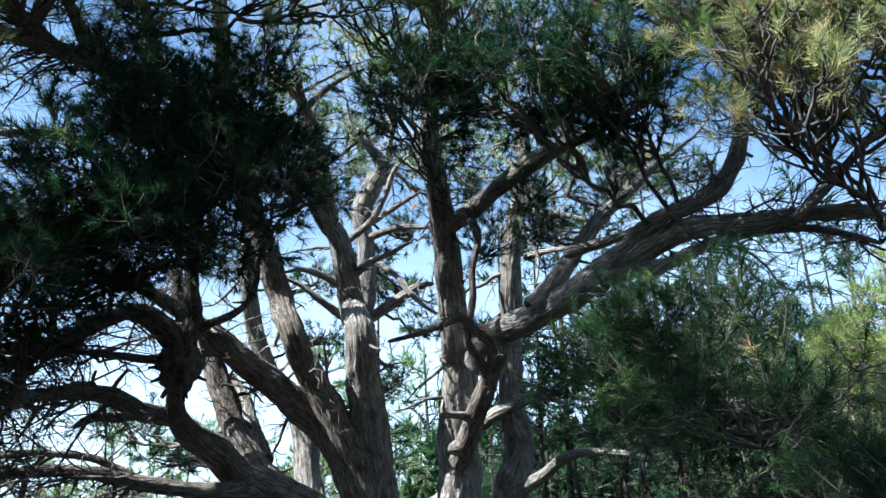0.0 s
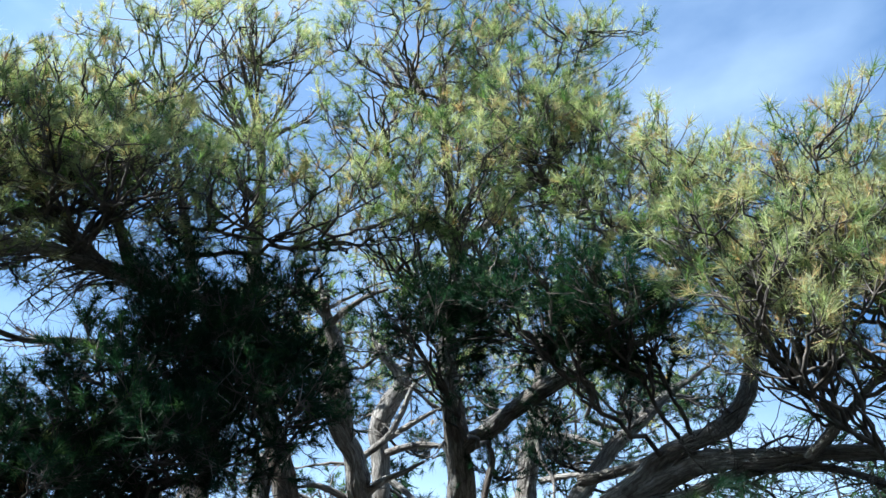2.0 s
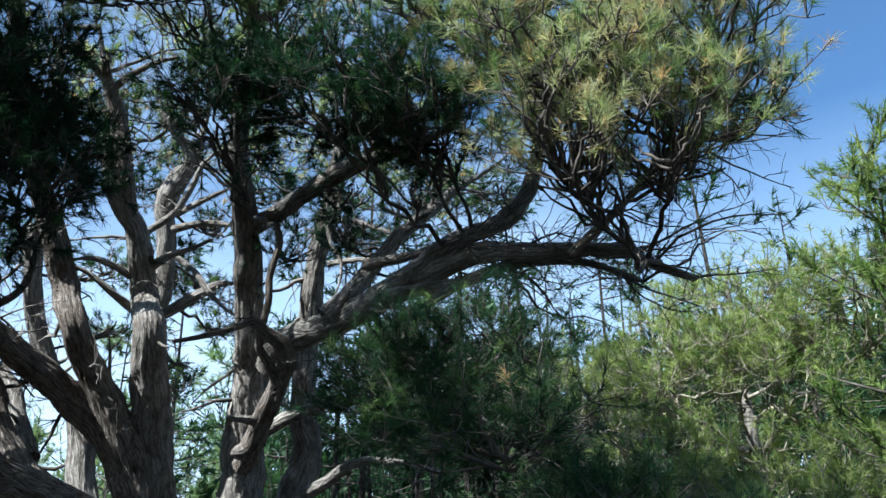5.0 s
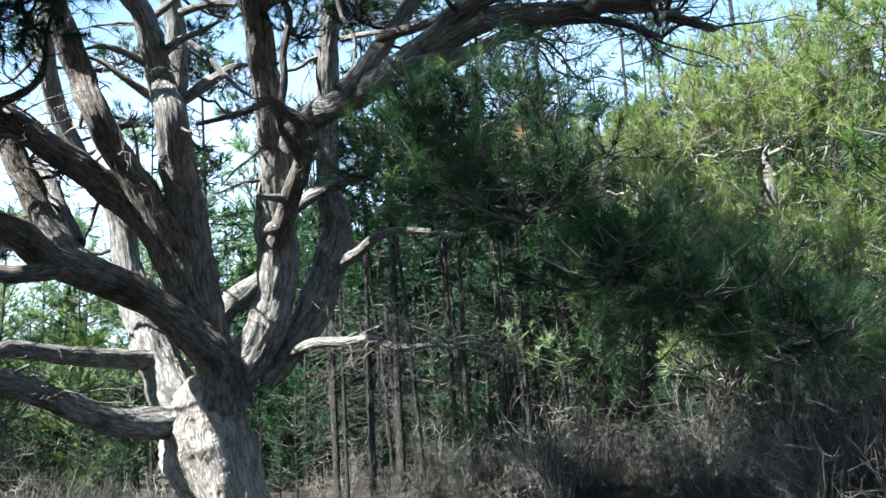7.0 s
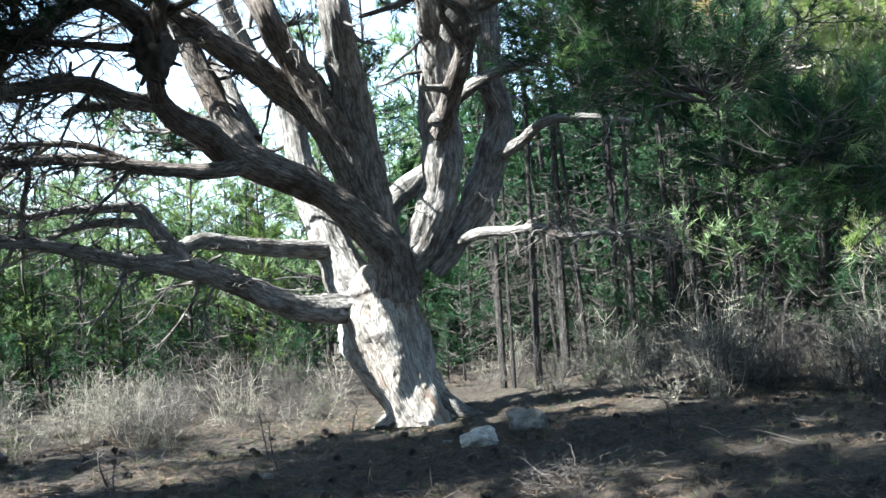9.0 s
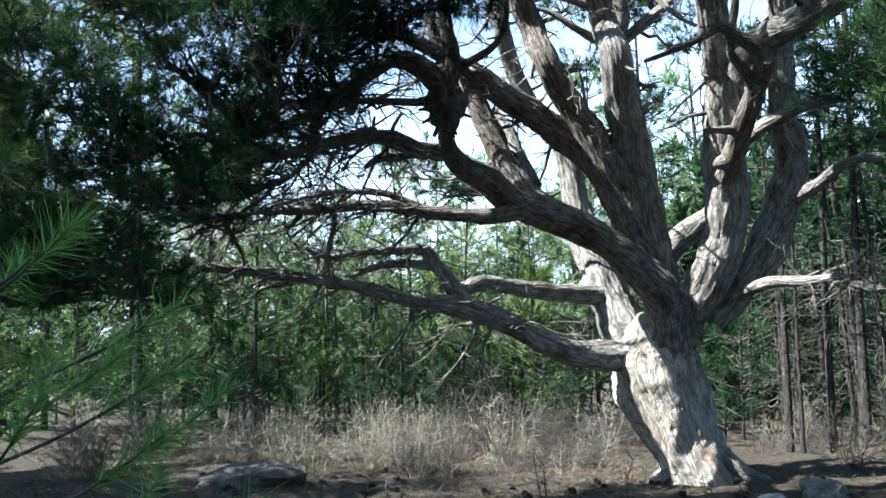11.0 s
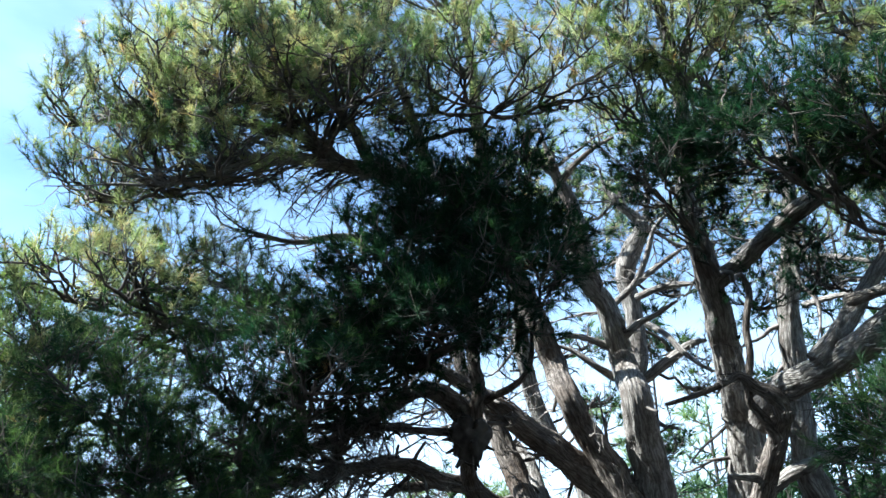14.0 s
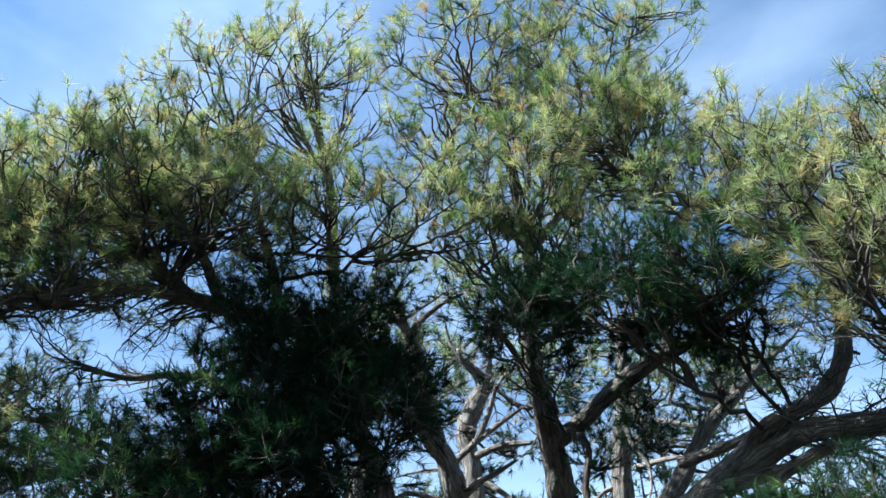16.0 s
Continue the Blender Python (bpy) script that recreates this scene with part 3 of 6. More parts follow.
limb("F2", "F", [(0.02, 9.20, 6.04, 0.117), (0.27, 9.00, 6.11, 0.109), (0.61, 8.70, 6.28, 0.107), (0.92, 8.40, 6.39, 0.111), (1.28, 8.10, 6.47, 0.089), (1.67, 7.80, 6.50, 0.062), (2.11, 7.50, 6.62, 0.036)])
limb("G2", "G", [(1.07, 10.00, 6.57, 0.045), (1.41, 9.80, 6.44, 0.041), (1.76, 9.60, 6.24, 0.025)])
limb("G3", "G", [(1.02, 10.30, 6.04, 0.046), (1.29, 10.00, 5.99, 0.037), (1.55, 9.80, 5.94, 0.022)])
limb("J", "G", [(0.13, 11.30, 1.93, 0.086), (0.52, 11.00, 2.07, 0.076), (0.87, 10.70, 2.06, 0.063), (1.25, 10.40, 2.06, 0.058), (1.55, 10.10, 1.92, 0.042), (2.01, 9.80, 1.91, 0.027), (2.60, 9.50, 1.74, 0.013)])
limb("J2", "G", [(0.25, 10.50, 3.73, 0.066), (0.54, 10.20, 3.90, 0.085), (0.94, 9.80, 4.00, 0.075), (1.24, 9.40, 3.96, 0.046)])
limb("J3", "G", [(0.83, 11.20, 3.09, 0.093), (1.15, 10.80, 3.25, 0.075), (1.42, 10.40, 3.41, 0.061), (1.89, 10.00, 3.37, 0.038), (2.34, 9.60, 3.20, 0.023)])
limb("K", "", [(-1.03, 11.40, 1.19, 0.244), (-1.40, 11.20, 1.18, 0.216), (-1.85, 10.90, 1.21, 0.173), (-2.19, 10.60, 1.36, 0.161), (-2.55, 10.30, 1.57, 0.142), (-2.88, 10.00, 1.76, 0.131), (-3.18, 9.70, 1.88, 0.127), (-3.54, 9.40, 1.94, 0.091), (-3.94, 9.00, 2.06, 0.078), (-4.29, 8.60, 2.18, 0.065), (-5.02, 8.20, 2.29, 0.062), (-5.63, 7.80, 2.36, 0.042), (-6.12, 7.40, 2.28, 0.026)])
limb("K2", "K", [(-3.08, 9.80, 1.84, 0.115), (-3.27, 9.70, 2.16, 0.101), (-3.42, 9.60, 2.40, 0.086), (-3.54, 9.50, 2.58, 0.072), (-3.79, 9.30, 2.57, 0.052), (-4.15, 9.10, 2.56, 0.047), (-4.50, 8.80, 2.49, 0.037), (-4.69, 8.60, 2.58, 0.022)])
limb("K3", "K2", [(-3.47, 9.60, 2.38, 0.060), (-3.77, 9.40, 2.42, 0.055), (-4.07, 9.20, 2.38, 0.045), (-4.37, 9.00, 2.24, 0.031)])
limb("K4", "A", [(-1.70, 11.50, 1.99, 0.135), (-2.15, 11.00, 2.05, 0.122), (-2.51, 10.60, 2.09, 0.110), (-2.84, 10.20, 2.16, 0.106), (-3.06, 9.90, 2.14, 0.096), (-3.23, 9.75, 1.99, 0.081)])
limb("L", "B", [(-2.33, 9.80, 3.05, 0.122), (-2.62, 9.60, 2.96, 0.100), (-3.02, 9.40, 2.97, 0.085), (-3.40, 9.20, 3.01, 0.083), (-3.76, 9.00, 3.08, 0.075), (-4.16, 8.80, 3.09, 0.061), (-4.55, 8.50, 3.02, 0.053), (-4.94, 8.10, 2.99, 0.037), (-5.42, 7.80, 2.92, 0.024)])
limb("L2", "L", [(-3.37, 9.20, 3.00, 0.057), (-3.61, 9.10, 3.14, 0.051), (-3.87, 9.00, 3.25, 0.041), (-4.27, 8.80, 3.27, 0.034), (-4.53, 8.60, 3.25, 0.026)])
limb("M", "B", [(-3.05, 9.00, 3.69, 0.102), (-3.18, 8.80, 3.65, 0.097), (-3.34, 8.60, 3.67, 0.099), (-3.44, 8.40, 3.73, 0.098), (-3.62, 8.20, 3.75, 0.084), (-3.90, 7.90, 3.66, 0.066), (-4.09, 7.60, 3.56, 0.056), (-4.25, 7.30, 3.43, 0.042), (-4.42, 7.00, 3.29, 0.024)])
limb("Mstub", "M", [(-3.34, 8.70, 3.65, 0.067), (-3.49, 8.60, 3.58, 0.057), (-3.67, 8.50, 3.57, 0.050), (-3.76, 8.40, 3.50, 0.043), (-3.81, 8.35, 3.44, 0.026)])
limb("N", "B", [(-2.83, 8.40, 4.22, 0.146), (-2.97, 8.30, 4.39, 0.139), (-3.13, 8.20, 4.51, 0.113), (-3.28, 8.00, 4.52, 0.083), (-3.46, 7.80, 4.35, 0.075), (-3.73, 7.60, 4.08, 0.068), (-4.00, 7.40, 3.85, 0.061), (-4.20, 7.20, 3.70, 0.045), (-4.43, 7.00, 3.55, 0.027)])
limb("N2", "N", [(-2.96, 8.35, 4.09, 0.048), (-3.20, 8.20, 4.09, 0.042), (-3.50, 8.00, 4.08, 0.038), (-3.91, 7.70, 4.06, 0.031), (-4.19, 7.40, 4.00, 0.025), (-4.48, 7.20, 4.00, 0.015)])
limb("N5", "N", [(-3.90, 7.55, 4.01, 0.046), (-4.02, 7.50, 3.73, 0.061), (-3.90, 7.40, 3.54, 0.039), (-3.94, 7.20, 3.32, 0.029), (-4.03, 7.00, 3.13, 0.017)])
limb("N3", "B", [(-2.79, 8.35, 4.27, 0.097), (-2.71, 8.25, 4.54, 0.080), (-2.74, 8.15, 4.85, 0.074), (-2.74, 8.05, 5.19, 0.071), (-2.67, 7.90, 5.48, 0.058), (-2.64, 7.80, 5.79, 0.039)])
limb("N4", "B", [(-2.73, 8.35, 4.42, 0.055), (-2.53, 8.25, 4.47, 0.045), (-2.32, 8.15, 4.51, 0.041), (-2.13, 8.10, 4.64, 0.034), (-2.03, 8.00, 4.83, 0.028), (-2.02, 7.95, 5.03, 0.019)])
limb("Q", "B2", [(-2.35, 10.60, 3.45, 0.110), (-2.62, 10.90, 3.94, 0.106), (-2.83, 11.10, 4.42, 0.093), (-3.04, 11.20, 4.69, 0.078)])
limb("U", "", [(-2.16, 8.30, 6.00, 0.148), (-2.36, 8.00, 6.48, 0.135), (-2.83, 7.70, 6.85, 0.115), (-3.41, 7.30, 6.93, 0.100), (-3.81, 6.90, 6.87, 0.088), (-4.18, 6.50, 6.78, 0.070), (-4.64, 6.20, 6.67, 0.053), (-5.04, 5.90, 6.37, 0.036), (-5.34, 5.60, 6.10, 0.020)])
limb("U2", "U", [(-3.91, 6.80, 6.87, 0.065), (-4.19, 6.40, 7.02, 0.051), (-4.57, 6.10, 7.04, 0.041), (-5.11, 5.80, 7.09, 0.031), (-5.63, 5.50, 7.10, 0.018)])
limb("U3", "U", [(-3.69, 7.10, 6.94, 0.073), (-3.84, 6.70, 7.35, 0.056), (-4.03, 6.30, 7.59, 0.042), (-4.36, 5.90, 7.83, 0.025)])
limb("U4", "U", [(-3.13, 7.50, 6.90, 0.074), (-3.06, 6.90, 7.18, 0.058), (-3.09, 6.40, 7.45, 0.041), (-3.13, 6.10, 7.78, 0.025)])
limb("V", "", [(-2.85, 9.00, 5.77, 0.129), (-3.43, 8.50, 5.63, 0.105), (-4.00, 8.10, 5.47, 0.089), (-4.54, 7.70, 5.33, 0.073), (-4.97, 7.30, 5.16, 0.055), (-5.42, 7.00, 5.02, 0.038), (-5.92, 6.80, 5.20, 0.025)])
limb("V2", "V", [(-4.55, 7.70, 5.35, 0.053), (-5.01, 7.40, 5.56, 0.043), (-5.45, 7.10, 5.66, 0.033), (-6.10, 6.90, 5.72, 0.020)])
limb("V3", "U", [(-3.82, 8.20, 6.56, 0.057), (-4.41, 7.80, 6.52, 0.046), (-4.81, 7.40, 6.29, 0.034), (-5.26, 7.10, 6.35, 0.020)])
limb("W", "D", [(-2.64, 8.50, 6.82, 0.100), (-2.59, 7.70, 7.77, 0.084), (-2.55, 7.30, 8.35, 0.063), (-2.58, 6.90, 8.95, 0.050), (-2.73, 6.60, 9.38, 0.032), (-2.92, 6.30, 9.92, 0.018)])
limb("W2", "W", [(-2.70, 7.90, 8.69, 0.053), (-3.31, 7.50, 9.12, 0.045), (-3.84, 7.10, 9.43, 0.034), (-4.44, 6.80, 9.96, 0.023)])
limb("X", "F", [(-0.16, 7.90, 7.92, 0.064), (0.34, 7.60, 8.35, 0.053), (0.80, 7.30, 8.69, 0.042), (1.29, 7.00, 9.22, 0.025)])
limb("X2", "F", [(-0.18, 7.80, 8.03, 0.056), (-0.64, 7.50, 8.38, 0.042), (-1.09, 7.20, 8.84, 0.032), (-1.41, 6.90, 9.40, 0.018)])
limb("X3", "F2", [(1.28, 8.10, 6.47, 0.070), (1.63, 7.50, 7.88, 0.061), (2.19, 7.00, 7.81, 0.043), (2.65, 6.50, 7.87, 0.025)])
limb("Y1", "I2", [(2.95, 7.20, 6.33, 0.058), (2.75, 6.80, 6.36, 0.052), (2.95, 6.40, 6.67, 0.037), (3.22, 6.00, 7.05, 0.023)])
limb("Y2", "I", [(2.95, 6.60, 4.77, 0.048), (3.26, 6.20, 5.05, 0.039), (3.64, 5.80, 5.47, 0.028), (3.94, 5.40, 5.87, 0.015)])
limb("Z", "I4", [(2.19, 7.80, 4.88, 0.051), (1.21, 7.30, 4.05, 0.058), (1.61, 6.80, 3.52, 0.045), (2.01, 6.20, 3.01, 0.034), (2.44, 5.70, 2.49, 0.028), (2.83, 5.30, 2.04, 0.018), (3.24, 5.10, 1.72, 0.012)])


def root(angle, reach, r, seed):
    """A root that runs out from the foot of the trunk into the soil."""
    a = radians(angle)
    pts = []
    for f, h, k in ((0.3, 0.42, 1.0), (0.48, 0.2, 0.95), (0.68, 0.07, 0.75), (0.86, 0.0, 0.5), (1.0, -0.08, 0.25)):
        x, y = -0.44 + math.cos(a) * reach * f, 11.3 + math.sin(a) * reach * f
        pts.append((x, y, float(ground_z(x, y)) + h * 0.8, r * k))
    part("root", tube("root", local(pts), 20, 0.05, np.random.default_rng(seed), 0.07, 0.2), BARK, old_pine)


for i_, (a_, reach_, r_) in enumerate(((-12, 0.9, 0.13), (-75, 0.62, 0.09), (-165, 0.75, 0.11), (150, 0.8, 0.13), (40, 0.9, 0.13), (100, 0.8, 0.13))):
    root(a_, reach_, r_, 70 + i_)


def burl(holder, x, y, z, rx, ry, rz, seed):
    """A dark, knobbly swelling on a limb, with broken pegs on it."""
    bm = bmesh.new()
    bmesh.ops.create_icosphere(bm, subdivisions=4, radius=1)
    off = Vector((seed, seed * 2.3, 0))
    for v in bm.verts:
        n = v.co.normalized()
        d = 1 + 0.3 * noise.noise(n * 1.7 + off) + 0.22 * noise.noise(n * 4.1 + off) + 0.1 * noise.noise(n * 9 + off)
        v.co = Vector((n.x * rx, n.y * ry, n.z * rz)) * d
    rng = np.random.default_rng(int(seed * 10))
    for _ in range(16):
        w = Vector(unit(rng.normal(size=3) * [1, 0.8, 0.8] + [-0.5, -0.3, -0.3]))
        peg = bmesh.ops.create_cone(bm, cap_ends=True, segments=7, radius1=0.03, radius2=0.012, depth=0.16)["verts"]
        turn = w.to_track_quat("Z", "Y").to_matrix().to_4x4()
        bmesh.ops.transform(bm, matrix=Matrix.Translation(Vector((w.x * rx, w.y * ry, w.z * rz)) * 1.1) @ turn, verts=peg)
    for f in bm.faces:
        f.smooth = True
    bm.loops.layers.uv.new("UVMap")
    me = bpy.data.meshes.new("burl")
    bm.to_mesh(me)
    bm.free()
    ob = part("burl", me, BURL_BARK, LIMB_OBJECTS[holder], "dark knobbly burl with broken pegs")
    ob.location = Vector((x, y, z)) - OLD_BASE


burl("B", -2.83, 8.34, 4.05, 0.21, 0.18, 0.29, 3.7)


def bare_twigs(key, per_metre, size, seed, bias=(0, -0.15, 0.1), thick=1.0):
    """Dead side twigs along a limb, each with a few forks, as one mesh."""
    rng = np.random.default_rng(seed)
    q = LIMB_POINTS[key]
    q = q[int(len(q) * 0.3):]
    n = max(3, int(len(q) * 0.1 * per_metre))
    pick = rng.integers(0, len(q), n)
    root = q[pick, :3]
    way = unit(rng.normal(size=(n, 3)) * [1, 1, 0.55] * (0.45 if abs(bias[0]) > 0.3 else 1) + bias)
    ln = size * rng.uniform(0.3, 1.3, n)
    m = 9
    main = wander(root, way, ln, m, 0.2, rng, (0, 0, -0.15))
    rad = thick * (0.005 + 0.01 * ln)[:, None] * np.linspace(1, 0.25, m)
    pieces = [strands(main, rad, 4)]
    k = 5
    own = np.repeat(np.arange(n), k)
    at = rng.integers(2, m, n * k)
    head = unit(main[own, at] - main[own, at - 1])
    sub = wander(main[own, at - 1], head * 0.7 + rng.normal(size=(n * k, 3)) * [0.7, 0.7, 0.45], ln[own] * rng.uniform(0.2, 0.55, n * k), 5, 0.25, rng)
    pieces.append(strands(sub, thick * np.linspace(0.0055, 0.002, 5)[None] * np.ones((n * k, 1)), 3))
    j = 2
    own = np.repeat(np.arange(n * k), j)
    at = rng.integers(1, 5, n * k * j)
    last = wander(sub[own, at], unit(sub[own, at] - sub[own, at - 1]) * 0.7 + rng.normal(size=(n * k * j, 3)) * 0.6, np.repeat(ln[np.repeat(np.arange(n), k)], j) * rng.uniform(0.1, 0.25, n * k * j), 3, 0.3, rng)
    pieces.append(strands(last, np.linspace(0.0035, 0.0018, 3)[None] * np.ones((n * k * j, 1)), 3))
    # short broken stubs
    n = max(2, n // 5)
    pick = rng.integers(0, len(q), n)
    stub = wander(q[pick, :3], rng.normal(size=(n, 3)) * [1, 1, 0.6], q[pick, 3] + rng.uniform(0.06, 0.25, n), 5, 0.15, rng)
    pieces.append(strands(stub, np.clip(q[pick, 3] * 0.3, 0.008, 0.028)[:, None] * np.linspace(1, 0.6, 5), 6))
    holder = LIMB_OBJECTS[key]
    holder = holder if holder.parent is old_pine else holder.parent
    tagged(part("deadwood", joined("deadwood", pieces), TWIG, holder, "bare grey dead twigs"), kind="stuff")


for i_, (key_, per_, size_) in enumerate((("A", 2, 0.7), ("B2", 3, 0.7), ("C", 9, 0.8), ("D", 2.5, 0.7), ("E", 2, 0.6), ("E2", 6, 0.6), ("E3", 8, 0.6), ("G", 3, 0.7), ("H", 4, 0.5),
        ("I", 7, 0.8), ("I2", 9, 0.8), ("I3", 8, 0.7), ("I4", 10, 0.8), ("F2", 10, 0.8), ("J", 16, 0.7), ("J3", 6, 0.7), ("K", 7, 0.8), ("K2", 9, 0.6), ("K3", 5, 0.5), ("L", 14, 0.8),
        ("L2", 7, 0.6), ("M", 26, 0.9), ("N", 22, 0.9), ("N2", 28, 0.9), ("N3", 16, 0.6), ("V", 10, 0.8), ("U", 5, 0.7), ("U2", 8, 0.8), ("V2", 10, 0.6), ("Z", 10, 0.7), ("X", 8, 0.6), ("X2", 8, 0.6), ("W", 8, 0.7), ("E4", 9, 0.5), ("G2", 6, 0.4), ("G3", 6, 0.4), ("E8", 10, 0.5), ("E9", 10, 0.5), ("E10", 12, 0.5), ("E14", 12, 0.6), ("D2", 10, 0.7), ("D3", 14, 0.6), ("D4", 14, 0.6), ("E11", 10, 0.4), ("N4", 12, 0.4), ("N5", 20, 0.7), ("H", 6, 0.5), ("Q", 8, 0.6))):
    bare_twigs(key_, per_, size_, 40 + i_)
for i_, (key_, per_, size_, bias_) in enumerate((("U", 34, 0.9, (-1, -0.35, 0.0)), ("U2", 30, 0.75, (-1, -0.3, 0.1)), ("U4", 22, 0.8, (-1, -0.35, 0.1)), ("U3", 24, 0.75, (-1, -0.3, 0.05)), ("V", 22, 1.1, (-1, -0.4, 0.05)), ("V2", 16, 0.8, (-1, -0.3, 0.1)), ("V3", 16, 0.7, (-1, -0.3, 0)),
        ("M", 14, 1.1, (-0.9, -0.5, -0.15)), ("N2", 14, 1.1, (-0.9, -0.5, -0.2)), ("L", 14, 1.1, (-0.9, -0.3, -0.1)), ("K2", 10, 0.8, (-0.9, -0.2, 0.1)), ("K", 7, 0.8, (-0.8, -0.3, 0.1)), ("N", 12, 0.9, (-0.8, -0.3, -0.2)), ("L2", 10, 0.9, (-0.9, -0.3, -0.1)), ("I", 10, 1.1, (0.9, -0.5, -0.1)), ("I4", 12, 1.1, (0.9, -0.5, -0.25)), ("Z", 16, 0.9, (0.8, -0.5, -0.3)), ("Y2", 20, 1.0, (0.9, -0.3, 0.1)), ("Y1", 16, 0.9, (0.7, -0.3, 0.2)))):
    bare_twigs(key_, per_, size_, 140 + i_, bias_, 1.25 if bias_[0] < 0 else 1.0)
# coarse crooked side branches in the gaps between the limbs
for i_, (key_, per_, size_) in enumerate((("A", 1.6, 1.1), ("D", 1.4, 1.0), ("E", 2.0, 0.9), ("E2", 3.0, 0.9), ("E3", 5.0, 0.9), ("F", 1.2, 0.8), ("G", 2.2, 1.0), ("B2", 1.6, 0.9), ("I3", 3, 0.8), ("F2", 3, 0.8), ("I2", 2, 0.8))):
    bare_twigs(key_, per_, size_, 240 + i_, (0.1, 0.2, 0.1), 2.3)
# the dark net of drooping side branches under the low crown
for i_, (key_, per_, size_) in enumerate((("C", 5, 1.1), ("L", 5, 1.2), ("L2", 5, 1.0), ("M", 6, 1.1), ("N2", 5, 1.0), ("N", 4, 0.9), ("K", 3, 0.9))):
    bare_twigs(key_, per_, size_, 340 + i_, (-0.75, -0.15, -0.5), 2.0)

BOUGHS = [0]
ALL_POINTS = np.vstack([q[len(q) // 4:, :3] for k, q in LIMB_POINTS.items() if k not in ("trunk", "stub", "knob")])


def bough(root, holder, base, c, r, density, tone, needles=NEEDLE, count=28, length=0.145, width=0.007, name="bough", k=5, wood=OLD_TWIG):
    """Branchlets that rise and fan out from root through the ellipsoid at c with radii r, and the brushes of needles at their ends."""
    BOUGHS[0] += 1
    rng = np.random.default_rng(500 + BOUGHS[0])
    c, root, base = np.array(c) - np.array(base), np.asarray(root, float), np.array(base)
    r = np.array(r) * [1.0, 0.8, 1.0]
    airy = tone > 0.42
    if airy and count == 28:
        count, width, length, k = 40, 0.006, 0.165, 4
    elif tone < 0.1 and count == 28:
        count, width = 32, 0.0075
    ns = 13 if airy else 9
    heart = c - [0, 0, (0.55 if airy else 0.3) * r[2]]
    span = np.linalg.norm(heart - root)
    main = crooked(arcs(root[None], heart[None], ((root + heart) / 2 + rng.normal(size=3) * 0.1 * span - [0, 0, 0.08 * span])[None], 12), rng, 0.016)
    r0 = 0.016 + 0.007 * span
    pieces = [strands(main, np.linspace(r0, 0.013, 12)[None], 6)]
    way = unit(rng.normal(size=(ns, 3)) * [1, 1, 0.7] + [0, 0, 0.5])
    goal = c + r * way * 0.72
    start = main[0][rng.integers(5, 12, ns)]
    gap = goal - start
    secs = crooked(arcs(start, goal, start + gap * [0.62, 0.62, 0.3], 10), rng, 0.022)
    pieces.append(strands(secs, np.linspace(0.019, 0.008, 10)[None] * np.ones((ns, 1)), 4))
    nodes = secs[:, 2:].reshape(-1, 3)
    area = 4 * np.pi * (((r[0] * r[1]) ** 1.6 + (r[0] * r[2]) ** 1.6 + (r[1] * r[2]) ** 1.6) / 3) ** 0.625
    nt = max(10, int(area * (7.2 if airy else 10.0) * density))
    z = rng.uniform(-0.5, 1, nt)
    a = rng.uniform(0, 2 * np.pi, nt)
    w = np.stack([np.cos(a) * np.sqrt(1 - z * z), np.sin(a) * np.sqrt(1 - z * z), z], -1)
    lump = 1 + 0.2 * np.sin(a * 3 + rng.uniform(0, 6)) * np.sqrt(1 - z * z) + 0.12 * np.sin(a * 7 + z * 5)
    p = c + r * w * (rng.uniform(0.55, 1.1, nt) * lump)[:, None]
    cost = ((p[:, None] - nodes[None]) ** 2).sum(-1) + 1.5 * np.clip(nodes[None, :, 2] - p[:, None, 2] + 0.1, 0, None) + rng.random((nt, len(nodes))) * 0.05
    b = nodes[np.argmin(cost, 1)]
    gap = p - b
    ters = crooked(arcs(b, p, b + gap * [0.65, 0.65, 0.3], 5), rng, 0.035)
    pieces.append(strands(ters, np.linspace(0.0095, 0.0045, 5)[None] * np.ones((nt, 1)), 3))
    f = rng.integers(2, 5, nt * k)
    own = np.repeat(np.arange(nt), k)
    s = ters[own, f]
    outw = unit(np.repeat(w / r, k, 0))
    d = unit(outw * 0.45 + [0, 0, 0.9 if airy else 0.4] + rng.normal(size=s.shape) * 0.45)
    sh = wander(s, d + rng.normal(size=s.shape) * 0.3, rng.uniform(0.1, 0.36, nt * k), 3, 0.12, rng, (0, 0, 0.5 if airy else 0.1))
    e, d = sh[:, -1], unit(sh[:, -1] - sh[:, -2])
    pieces.append(strands(sh, np.linspace(0.0055, 0.0034, 3)[None] * np.ones((nt * k, 1)), 3))
    me = joined("bough", pieces)
    ob = part(name, me, wood, holder)
    vary = 0.1 if airy else 0.06
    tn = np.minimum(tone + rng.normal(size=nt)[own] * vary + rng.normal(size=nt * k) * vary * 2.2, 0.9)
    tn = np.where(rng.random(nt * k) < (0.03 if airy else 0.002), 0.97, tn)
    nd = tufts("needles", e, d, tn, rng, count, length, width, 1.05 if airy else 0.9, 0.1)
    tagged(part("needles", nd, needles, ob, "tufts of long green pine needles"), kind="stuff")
    return ob


